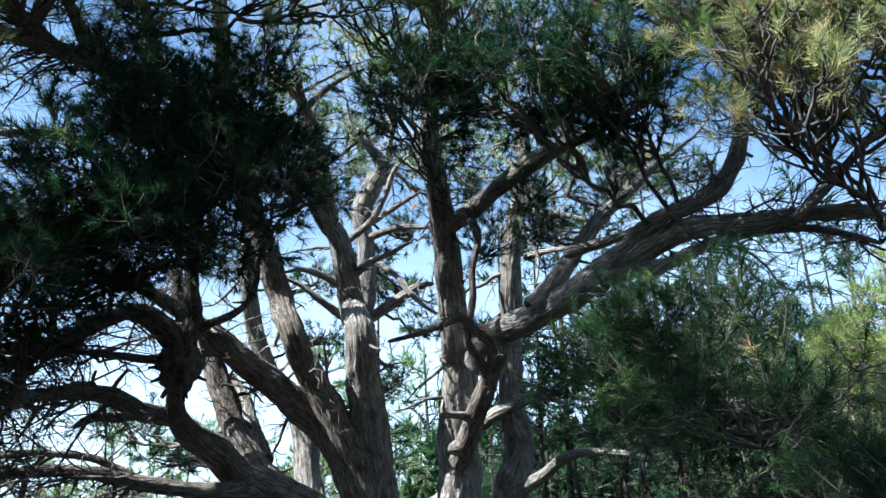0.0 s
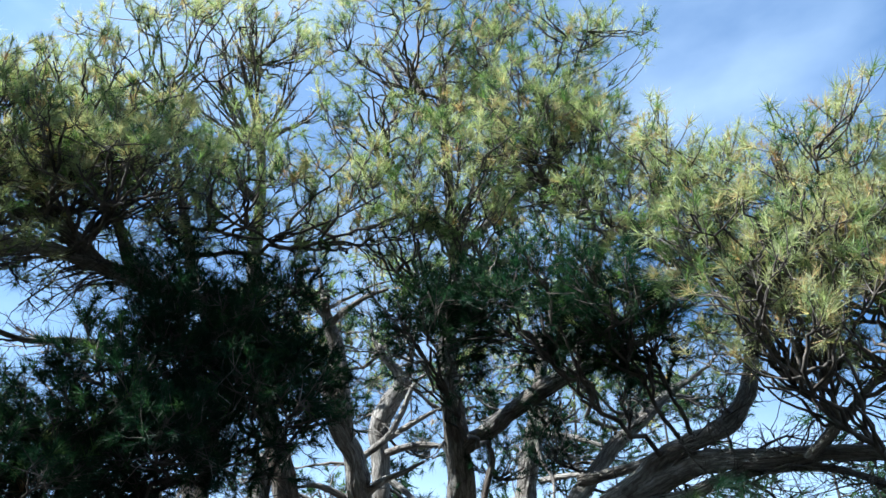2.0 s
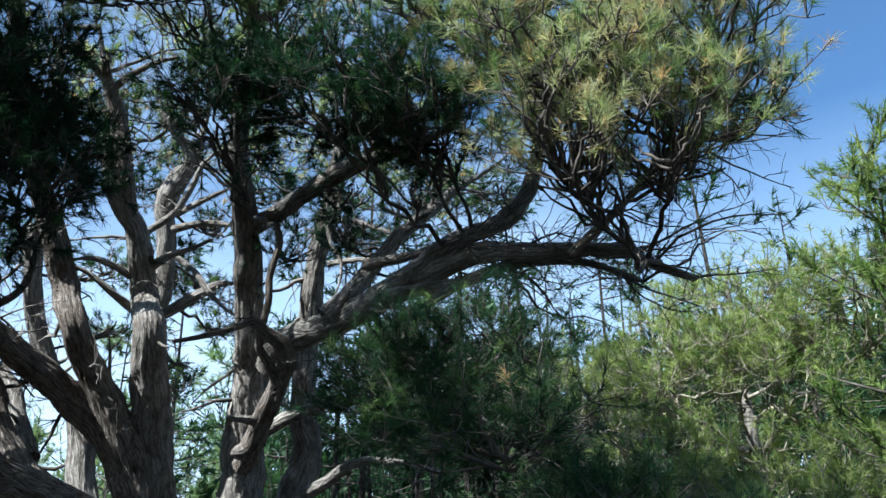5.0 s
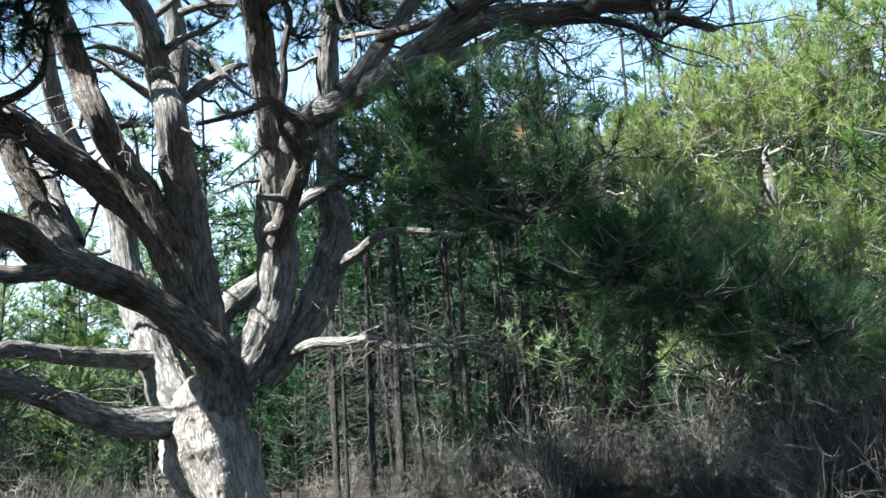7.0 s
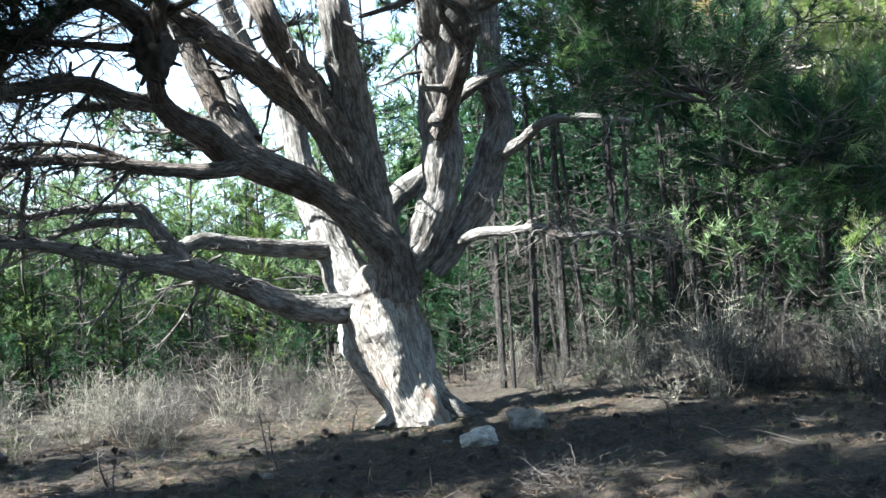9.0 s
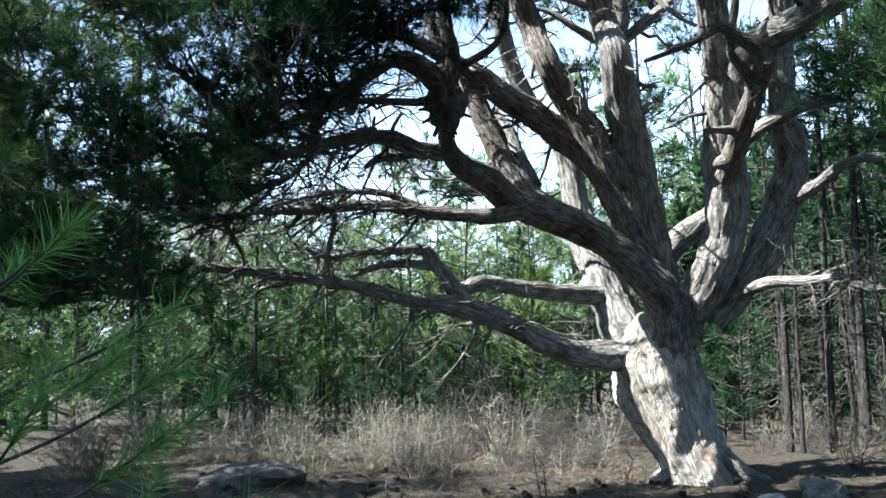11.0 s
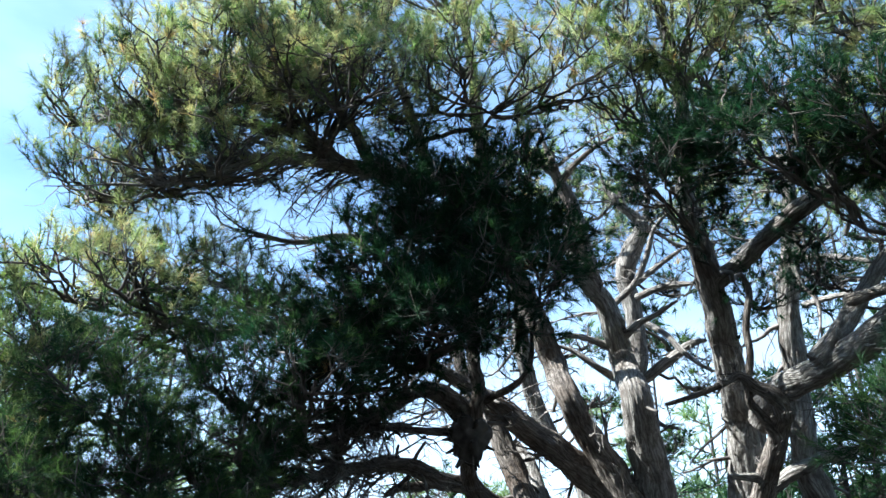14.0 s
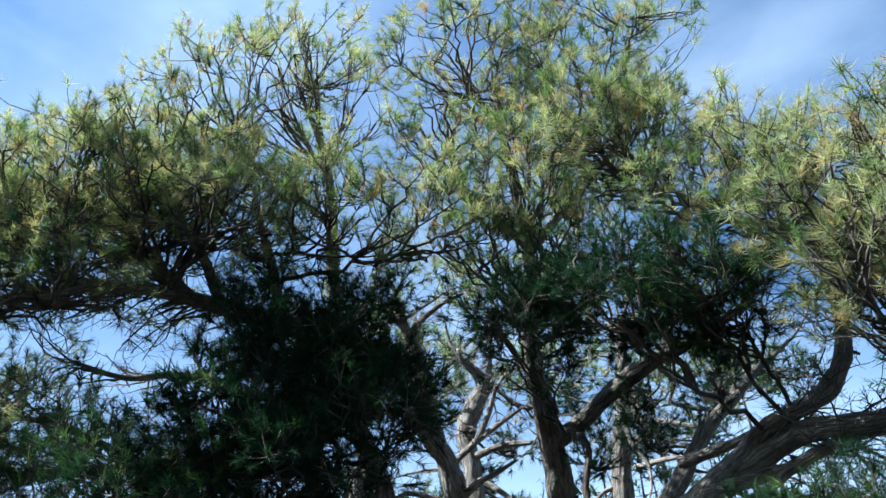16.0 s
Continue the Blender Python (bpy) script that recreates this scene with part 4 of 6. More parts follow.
def crown(key, x, y, z, rx, ry, rz, density, tone, **more):
    """A bough of the old pine that grows from the limb of that key."""
    c = np.array([x, y, z]) - np.array(OLD_BASE)
    q = ALL_POINTS
    far = np.linalg.norm(q - c, axis=1) + 0.9 * np.clip(q[:, 2] - c[2] + 0.1, 0, None)
    root = q[np.argmin(far)]
    if y < 6.6 and not more:
        more = dict(count=40, width=0.0055, length=0.16, k=4) if tone > 0.42 else dict(count=44, width=0.0044, length=0.155) if tone > 0.1 else dict(count=40, width=0.0068, length=0.145)
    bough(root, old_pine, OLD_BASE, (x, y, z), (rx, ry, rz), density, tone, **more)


# tone paints the light in: low for shaded inner boughs, high for sunlit outer
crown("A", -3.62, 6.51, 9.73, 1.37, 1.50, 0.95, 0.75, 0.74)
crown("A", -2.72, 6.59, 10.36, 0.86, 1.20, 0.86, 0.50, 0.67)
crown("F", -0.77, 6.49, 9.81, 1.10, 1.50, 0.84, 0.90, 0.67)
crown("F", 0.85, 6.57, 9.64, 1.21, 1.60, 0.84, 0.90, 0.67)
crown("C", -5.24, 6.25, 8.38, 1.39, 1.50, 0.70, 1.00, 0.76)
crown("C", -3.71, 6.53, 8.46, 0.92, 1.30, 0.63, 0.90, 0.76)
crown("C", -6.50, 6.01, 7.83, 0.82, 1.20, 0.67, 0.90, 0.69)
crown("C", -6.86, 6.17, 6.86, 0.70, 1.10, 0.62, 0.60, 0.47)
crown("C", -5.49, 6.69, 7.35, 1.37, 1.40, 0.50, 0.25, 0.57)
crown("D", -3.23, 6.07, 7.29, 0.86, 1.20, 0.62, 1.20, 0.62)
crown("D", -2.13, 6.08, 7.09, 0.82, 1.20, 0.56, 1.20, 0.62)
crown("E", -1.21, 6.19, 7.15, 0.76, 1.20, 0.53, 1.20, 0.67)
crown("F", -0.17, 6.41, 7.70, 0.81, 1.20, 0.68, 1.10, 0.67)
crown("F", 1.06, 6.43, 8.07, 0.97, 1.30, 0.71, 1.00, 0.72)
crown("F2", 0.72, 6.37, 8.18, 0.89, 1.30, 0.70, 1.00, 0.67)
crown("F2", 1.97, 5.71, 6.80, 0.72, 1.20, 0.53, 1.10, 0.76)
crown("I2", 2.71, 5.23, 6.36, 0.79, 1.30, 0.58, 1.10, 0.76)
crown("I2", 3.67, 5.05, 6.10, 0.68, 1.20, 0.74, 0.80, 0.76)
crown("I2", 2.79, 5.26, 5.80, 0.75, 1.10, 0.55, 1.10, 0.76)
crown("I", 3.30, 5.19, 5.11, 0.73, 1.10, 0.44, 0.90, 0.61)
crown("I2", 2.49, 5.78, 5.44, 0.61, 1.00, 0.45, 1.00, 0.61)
# inner and lower boughs: tones near 0.06 put their shade into the needles
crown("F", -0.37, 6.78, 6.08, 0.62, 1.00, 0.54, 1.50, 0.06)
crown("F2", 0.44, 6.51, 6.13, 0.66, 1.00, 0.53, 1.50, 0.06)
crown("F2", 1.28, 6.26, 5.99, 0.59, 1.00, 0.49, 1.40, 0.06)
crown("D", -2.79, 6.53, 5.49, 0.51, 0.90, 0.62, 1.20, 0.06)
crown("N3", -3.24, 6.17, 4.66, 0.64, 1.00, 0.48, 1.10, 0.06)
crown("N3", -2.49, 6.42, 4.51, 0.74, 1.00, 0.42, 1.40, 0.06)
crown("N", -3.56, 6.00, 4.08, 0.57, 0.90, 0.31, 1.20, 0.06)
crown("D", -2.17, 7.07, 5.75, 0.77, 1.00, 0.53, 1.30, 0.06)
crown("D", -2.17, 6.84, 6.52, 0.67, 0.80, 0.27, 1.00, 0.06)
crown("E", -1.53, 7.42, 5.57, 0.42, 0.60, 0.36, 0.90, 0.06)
crown("C", -6.22, 6.63, 5.72, 1.04, 1.30, 0.41, 1.20, 0.74)
crown("C", -6.08, 6.60, 4.93, 1.00, 1.20, 0.40, 1.00, 0.35)
crown("C", -4.95, 6.83, 5.38, 0.64, 1.00, 0.39, 0.70, 0.52)
crown("N2", -5.56, 5.64, 3.81, 0.85, 1.10, 0.62, 1.40, 0.26)
crown("M", -5.86, 5.33, 2.88, 0.83, 1.10, 0.61, 1.40, 0.26)
crown("M", -5.08, 5.88, 3.01, 0.71, 1.00, 0.60, 1.10, 0.26)
crown("L", -5.36, 5.63, 2.29, 0.70, 0.90, 0.32, 1.00, 0.26)
crown("K", -4.73, 6.21, 2.61, 0.55, 0.80, 0.44, 0.40, 0.26)
crown("I4", 1.78, 6.23, 3.59, 0.80, 1.00, 0.42, 1.20, 0.22)
crown("I4", 1.22, 6.63, 3.34, 0.53, 0.90, 0.53, 1.10, 0.22)
crown("I4", 1.82, 5.46, 2.81, 0.65, 0.90, 0.41, 1.30, 0.22)
crown("I4", 2.22, 5.05, 2.18, 0.42, 0.80, 0.24, 1.20, 0.22)
crown("I4", 2.70, 4.89, 2.00, 0.46, 0.80, 0.27, 1.20, 0.22)
crown("I4", 3.29, 4.79, 1.66, 0.44, 0.80, 0.28, 1.00, 0.22)
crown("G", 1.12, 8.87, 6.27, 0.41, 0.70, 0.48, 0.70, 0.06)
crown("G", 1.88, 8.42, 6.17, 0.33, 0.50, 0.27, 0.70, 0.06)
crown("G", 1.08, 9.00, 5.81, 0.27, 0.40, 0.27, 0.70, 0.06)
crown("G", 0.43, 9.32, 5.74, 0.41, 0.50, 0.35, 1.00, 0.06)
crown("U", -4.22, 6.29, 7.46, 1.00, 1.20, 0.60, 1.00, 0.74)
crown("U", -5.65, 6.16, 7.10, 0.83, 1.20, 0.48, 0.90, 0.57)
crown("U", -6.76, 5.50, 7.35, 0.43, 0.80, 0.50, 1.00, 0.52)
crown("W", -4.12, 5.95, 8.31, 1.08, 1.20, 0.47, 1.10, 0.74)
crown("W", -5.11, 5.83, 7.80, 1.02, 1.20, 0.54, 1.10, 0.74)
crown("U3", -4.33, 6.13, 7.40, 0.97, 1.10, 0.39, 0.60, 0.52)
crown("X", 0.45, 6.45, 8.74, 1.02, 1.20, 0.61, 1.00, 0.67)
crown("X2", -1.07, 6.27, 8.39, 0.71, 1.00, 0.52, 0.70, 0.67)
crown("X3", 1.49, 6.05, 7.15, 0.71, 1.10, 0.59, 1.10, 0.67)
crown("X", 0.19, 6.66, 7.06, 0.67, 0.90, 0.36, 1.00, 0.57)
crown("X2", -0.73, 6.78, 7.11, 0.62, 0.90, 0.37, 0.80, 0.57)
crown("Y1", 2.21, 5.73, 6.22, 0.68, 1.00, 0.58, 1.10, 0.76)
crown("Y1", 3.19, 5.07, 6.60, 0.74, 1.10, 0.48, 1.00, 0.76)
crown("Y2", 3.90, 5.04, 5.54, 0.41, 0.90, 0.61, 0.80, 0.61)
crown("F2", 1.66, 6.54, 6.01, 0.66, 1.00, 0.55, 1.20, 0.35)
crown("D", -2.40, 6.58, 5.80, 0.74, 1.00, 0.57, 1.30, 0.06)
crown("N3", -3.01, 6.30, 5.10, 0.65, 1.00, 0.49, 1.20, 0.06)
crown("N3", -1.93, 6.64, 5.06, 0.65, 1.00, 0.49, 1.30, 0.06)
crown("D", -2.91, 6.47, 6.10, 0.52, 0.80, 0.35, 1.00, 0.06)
crown("Z", 1.37, 6.29, 2.92, 0.50, 0.80, 0.36, 1.00, 0.22)
crown("Z", 2.60, 5.46, 2.28, 0.40, 0.80, 0.24, 1.00, 0.22)
crown("Z", 3.26, 5.23, 1.98, 0.40, 0.80, 0.25, 0.90, 0.22)
crown("M", -4.33, 6.09, 3.49, 0.58, 0.80, 0.47, 0.40, 0.26)
crown("L", -4.55, 5.88, 2.67, 0.46, 0.80, 0.41, 0.56, 0.26)
crown("N", -3.88, 6.48, 3.94, 0.49, 0.70, 0.32, 0.20, 0.06)
crown("M", -5.19, 6.05, 2.11, 0.77, 1.00, 0.44, 1.10, 0.26)
crown("M", -6.20, 5.52, 2.12, 0.86, 1.00, 0.52, 1.10, 0.26)
crown("M", -4.50, 6.68, 2.98, 0.51, 1.00, 0.34, 0.33, 0.26)
crown("N", -4.04, 6.22, 4.58, 0.61, 0.90, 0.39, 1.10, 0.26)
crown("N", -3.41, 6.67, 4.29, 0.61, 0.90, 0.33, 0.60, 0.06)
crown("M", -4.51, 6.11, 4.09, 0.55, 0.90, 0.39, 0.77, 0.26)
crown("M", -4.60, 6.04, 3.32, 0.59, 0.90, 0.54, 0.84, 0.26)
crown("M", -4.15, 6.48, 3.69, 0.44, 0.80, 0.33, 0.28, 0.26)
crown("N2", -6.49, 5.26, 3.82, 0.71, 1.10, 0.59, 1.10, 0.47)
crown("N2", -6.30, 5.52, 4.44, 0.67, 1.10, 0.36, 0.90, 0.49)
crown("M", -6.61, 5.36, 3.09, 0.59, 1.00, 0.42, 1.00, 0.57)
crown("C", -5.64, 6.06, 6.54, 1.13, 1.30, 0.46, 0.50, 0.69)
crown("N", -3.72, 6.98, 4.13, 0.50, 0.80, 0.33, 0.36, 0.06)
crown("N", -3.35, 7.00, 4.56, 0.61, 0.80, 0.33, 0.90, 0.06)
# the front of the outer boughs, sunlight painted in by pale needle tones
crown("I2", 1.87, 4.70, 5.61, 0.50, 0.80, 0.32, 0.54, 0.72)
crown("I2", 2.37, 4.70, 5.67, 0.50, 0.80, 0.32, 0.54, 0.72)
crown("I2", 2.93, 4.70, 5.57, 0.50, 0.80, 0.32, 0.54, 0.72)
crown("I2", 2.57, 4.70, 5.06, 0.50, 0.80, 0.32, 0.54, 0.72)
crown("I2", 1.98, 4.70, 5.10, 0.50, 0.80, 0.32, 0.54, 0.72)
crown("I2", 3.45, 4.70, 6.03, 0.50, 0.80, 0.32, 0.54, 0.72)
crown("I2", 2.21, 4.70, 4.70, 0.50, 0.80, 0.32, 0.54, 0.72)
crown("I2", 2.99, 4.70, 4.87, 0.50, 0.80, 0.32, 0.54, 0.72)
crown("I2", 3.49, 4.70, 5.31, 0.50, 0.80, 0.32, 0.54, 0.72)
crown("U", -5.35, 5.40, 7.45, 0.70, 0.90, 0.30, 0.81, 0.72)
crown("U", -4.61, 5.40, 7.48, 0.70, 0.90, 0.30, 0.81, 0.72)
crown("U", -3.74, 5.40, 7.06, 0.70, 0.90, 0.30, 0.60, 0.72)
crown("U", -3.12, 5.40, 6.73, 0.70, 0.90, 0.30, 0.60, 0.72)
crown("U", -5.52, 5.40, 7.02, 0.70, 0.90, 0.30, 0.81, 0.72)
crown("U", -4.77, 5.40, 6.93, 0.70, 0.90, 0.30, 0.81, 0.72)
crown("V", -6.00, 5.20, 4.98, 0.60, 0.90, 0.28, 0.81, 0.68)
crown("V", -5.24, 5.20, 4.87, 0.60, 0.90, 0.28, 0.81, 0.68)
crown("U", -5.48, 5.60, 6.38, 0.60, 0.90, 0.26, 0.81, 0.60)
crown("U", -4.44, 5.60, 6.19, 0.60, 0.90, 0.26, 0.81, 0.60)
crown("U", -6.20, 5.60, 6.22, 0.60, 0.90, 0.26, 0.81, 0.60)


def fan(holder, hub, n, reach, seed, lean=(0, 0, 0.35)):
    """Dark crooked branches that spread like the ribs of an umbrella from a hub on a limb, each forking upwards."""
    rng = np.random.default_rng(seed)
    hub = np.array(hub) - np.array(OLD_BASE)
    root = np.tile(hub, (n, 1)) + rng.normal(size=(n, 3)) * 0.05
    a = np.linspace(0, 2 * np.pi, n, endpoint=False) + rng.normal(size=n) * 0.2
    up = rng.uniform(0.15, 1.3, n)
    way = unit(np.stack([np.cos(a), 0.7 * np.sin(a) - 0.2, up], -1) + lean)
    ln = reach * rng.uniform(0.65, 1.1, n)
    main = wander(root, way, ln, 10, 0.1, rng, (0, 0, 0.35))
    pieces = [strands(main, np.linspace(0.026, 0.007, 10)[None] * rng.uniform(0.7, 1.2, (n, 1)), 5)]
    own = np.repeat(np.arange(n), 7)
    at = rng.integers(3, 10, 7 * n)
    sub = wander(main[own, at], unit(main[own, at] - main[own, at - 1]) + rng.normal(size=(7 * n, 3)) * 0.4, reach * rng.uniform(0.15, 0.4, 7 * n), 6, 0.14, rng, (0, 0, 0.6))
    pieces.append(strands(sub, np.linspace(0.0095, 0.004, 6)[None] * np.ones((7 * n, 1)), 3))
    tagged(part("branch_fan", joined("branch_fan", pieces), RUGGED_BARK, LIMB_OBJECTS[holder], "dark branches spreading like umbrella ribs"), kind="stuff")


fan("F", (-0.37, 6.9, 9.25), 22, 1.6, 901)
fan("D", (-2.6, 6.9, 8.8), 18, 1.6, 902, (-0.25, 0, 0.3))
fan("I2", (2.95, 6.3, 6.2), 14, 1.15, 903, (0.15, -0.3, 0.2))
fan("U", (-4.1, 6.6, 6.9), 20, 1.9, 904, (-0.5, -0.1, 0.1))

# small brushes behind the limbs, shade painted in by a low tone
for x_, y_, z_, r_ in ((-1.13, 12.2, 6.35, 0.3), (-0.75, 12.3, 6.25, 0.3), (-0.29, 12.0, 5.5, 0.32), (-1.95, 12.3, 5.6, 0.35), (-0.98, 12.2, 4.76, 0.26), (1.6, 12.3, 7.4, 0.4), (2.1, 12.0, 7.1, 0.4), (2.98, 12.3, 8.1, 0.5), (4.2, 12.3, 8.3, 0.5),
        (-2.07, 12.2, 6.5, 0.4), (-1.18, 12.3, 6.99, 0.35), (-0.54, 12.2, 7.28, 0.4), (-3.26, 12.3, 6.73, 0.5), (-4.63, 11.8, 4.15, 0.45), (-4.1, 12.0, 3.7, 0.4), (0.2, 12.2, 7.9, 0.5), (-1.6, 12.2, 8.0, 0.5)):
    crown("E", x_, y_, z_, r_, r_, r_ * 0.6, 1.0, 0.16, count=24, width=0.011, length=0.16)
# the far side of its crown, mostly hidden, added to shade the woods behind
for x_, y_, z_, r_ in ((1.4, 9.3, 9.6, 1.3), (-0.5, 12.0, 10.2, 1.5), (1.8, 12.2, 9.9, 1.5), (0.6, 14.4, 9.8, 1.5), (3.2, 14.2, 9.2, 1.5), (-2.4, 13.4, 9.6, 1.4), (-3.2, 12.4, 9.8, 1.4)):
    crown("F", x_, y_, z_, r_, r_, r_ * 0.5, 0.6, 0.55, count=16, width=0.018, length=0.18)

# ---- the pine beside it ----
SIDE_BASE = Vector((8.2, 12.2, float(ground_z(8.2, 12.2)) - 0.05))
side_pine = thing("pine_tree", SIDE_BASE, "sunlit pine with grey twigs at the edge of the clearing", "tree")
part("trunk", tube("side_trunk", [(0, 0, 0, 0.17), (-0.1, 0, 1.2, 0.14), (0.05, -0.1, 2.6, 0.12), (0.0, -0.2, 4.6, 0.09), (0, -0.2, 7.2, 0.03)], 20, 0.08, np.random.default_rng(5)), BARK, side_pine)


def side_bough(x, y, z, rx, ry, rz, density, tone):
    root = np.array([0, -0.1, min(max(z - 0.8 - SIDE_BASE.z, 0.8), 6.6)])
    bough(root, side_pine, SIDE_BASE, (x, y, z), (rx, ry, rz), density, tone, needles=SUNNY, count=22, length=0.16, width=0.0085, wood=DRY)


# tones near the top of the ramp paint these boughs sunlit
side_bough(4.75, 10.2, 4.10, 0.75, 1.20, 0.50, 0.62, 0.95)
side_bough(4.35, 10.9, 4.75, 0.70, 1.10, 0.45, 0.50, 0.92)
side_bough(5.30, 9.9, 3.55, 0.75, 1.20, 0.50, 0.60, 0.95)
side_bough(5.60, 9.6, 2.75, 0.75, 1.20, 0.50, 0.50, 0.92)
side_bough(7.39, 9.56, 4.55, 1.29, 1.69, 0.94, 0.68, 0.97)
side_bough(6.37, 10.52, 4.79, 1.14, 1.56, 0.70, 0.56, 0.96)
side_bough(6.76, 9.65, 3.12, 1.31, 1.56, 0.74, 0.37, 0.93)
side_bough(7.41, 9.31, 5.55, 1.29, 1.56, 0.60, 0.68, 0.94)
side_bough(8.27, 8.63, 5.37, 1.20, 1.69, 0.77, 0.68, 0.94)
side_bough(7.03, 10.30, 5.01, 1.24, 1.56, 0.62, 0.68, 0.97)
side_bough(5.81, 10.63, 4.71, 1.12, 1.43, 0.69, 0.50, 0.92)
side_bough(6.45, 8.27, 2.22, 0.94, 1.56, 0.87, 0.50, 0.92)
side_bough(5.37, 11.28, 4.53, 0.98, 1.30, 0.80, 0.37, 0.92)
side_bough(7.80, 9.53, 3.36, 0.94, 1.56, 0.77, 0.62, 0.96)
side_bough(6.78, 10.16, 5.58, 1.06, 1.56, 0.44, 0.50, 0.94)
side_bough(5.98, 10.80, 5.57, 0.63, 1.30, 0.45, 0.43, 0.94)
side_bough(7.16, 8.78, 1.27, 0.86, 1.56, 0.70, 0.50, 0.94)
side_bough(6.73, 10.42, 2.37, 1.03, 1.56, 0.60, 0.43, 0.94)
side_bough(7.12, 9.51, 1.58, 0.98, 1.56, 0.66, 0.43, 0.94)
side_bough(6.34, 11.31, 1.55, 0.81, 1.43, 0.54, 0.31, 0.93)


# ---- forest ----
def forest_pine(name, height, bare, seed, wide, tone, label, young=False, tuft_n=120, group="forest pines", flat=False, needle=None, dead=20, leaf=YOUNG):
    """A slender pine: trunk, side branches and brushes of needles over the upper part."""
    rng = np.random.default_rng(seed)
    ob = thing(name, (0, 0, 0), label, "tree", group)
    lean = rng.normal(size=2) * 0.025 * height
    r0 = (0.0055 * height + 0.018) * rng.uniform(0.55, 1.3)
    pts = [(0, 0, -0.2, r0 * 1.2), (lean[0] * 0.2, lean[1] * 0.2, height * 0.3, r0 * 0.9), (lean[0] * 0.7, lean[1] * 0.6, height * 0.65, r0 * 0.6), (lean[0], lean[1], height, 0.012)]
    part("trunk", tube("forest_trunk", pts, 8, 0.6, rng, 0.03, 0.05), FAR_BARK, ob)
    nb = 60 if flat else 46 if young else 20
    h = np.sort(rng.uniform(bare, 0.97, nb)) * height
    a = rng.uniform(0, 6.28, nb)
    f = (height - h) / (height * (1 - bare) + 1e-6)
    reach = wide * (0.2 + 0.8 * f ** 0.8) * rng.uniform(0.6, 1.15, nb)
    if flat:
        reach = wide * rng.uniform(0.35, 1.1, nb)
    root = np.stack([lean[0] * h / height, lean[1] * h / height, h], -1)
    tip = root + np.stack([np.cos(a) * reach, np.sin(a) * reach, reach * (0.45 if young else 0.12) + rng.normal(size=nb) * 0.1], -1)
    br = arcs(root, tip, (root + tip) / 2 - [0, 0, 0.08] * reach[:, None], 4)
    pieces = [strands(br, np.linspace(0.022, 0.006, 4)[None] * np.ones((nb, 1)), 3)]
    if not young:
        # dead lower branches
        nd = dead
        hh = rng.uniform(0.15, bare, nd) * height
        aa = rng.uniform(0, 6.28, nd)
        rr = rng.uniform(0.25, 1.3, nd)
        p0 = np.stack([lean[0] * hh / height, lean[1] * hh / height, hh], -1)
        p1 = p0 + np.stack([np.cos(aa) * rr, np.sin(aa) * rr, rng.normal(size=nd) * 0.4 - 0.1 * rr], -1)
        pieces.append(strands(arcs(p0, p1, (p0 + p1) / 2 + rng.normal(size=p0.shape) * 0.2, 5), np.linspace(0.009, 0.002, 5)[None] * np.ones((nd, 1)), 3))
    own = rng.integers(0, nb, tuft_n)
    s = br[own, rng.integers(1, 4, tuft_n)]
    d = unit(rng.normal(size=(tuft_n, 3)) * 0.6 + [0, 0, 0.8 if young else 0.5] + unit(tip - root)[own] * 0.5)
    e = s + d * rng.uniform(0.08, 0.4, (tuft_n, 1))
    if young and needle and needle[0] > 30:
        pieces.append(strands(np.stack([s, e], 1), np.linspace(0.006, 0.003, 2)[None] * np.ones((tuft_n, 1)), 3))
    me = joined("branchwork", pieces)
    tagged(part("branchwork", me, OLD_TWIG, ob), kind="stuff")
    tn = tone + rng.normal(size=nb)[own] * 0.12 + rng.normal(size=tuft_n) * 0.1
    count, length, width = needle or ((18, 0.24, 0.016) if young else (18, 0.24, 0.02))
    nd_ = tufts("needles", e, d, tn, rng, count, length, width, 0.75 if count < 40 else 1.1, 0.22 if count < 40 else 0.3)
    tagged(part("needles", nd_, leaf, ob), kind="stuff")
    return ob


def put(ob, x, y, turn, size=1.0, sink=0.05):
    m = Matrix.Translation((x, y, float(ground_z(x, y)) - sink)) @ Matrix.Rotation(turn, 4, "Z") @ Matrix.Diagonal((size, size, size, 1))
    return m


def scatter(makers, spots, seed):
    """The first of each maker stands at the first spots, the rest are copies."""
    rng = np.random.default_rng(seed)
    for i, (x, y, size) in enumerate(spots):
        ob = makers[i % len(makers)]
        m = put(ob, x, y, rng.uniform(0, 6.28), size)
        if i < len(makers):
            ob.matrix_basis = m
        else:
            copy_thing(ob, m)


def polar(az, dist):
    return dist * math.sin(radians(az)), dist * math.cos(radians(az))


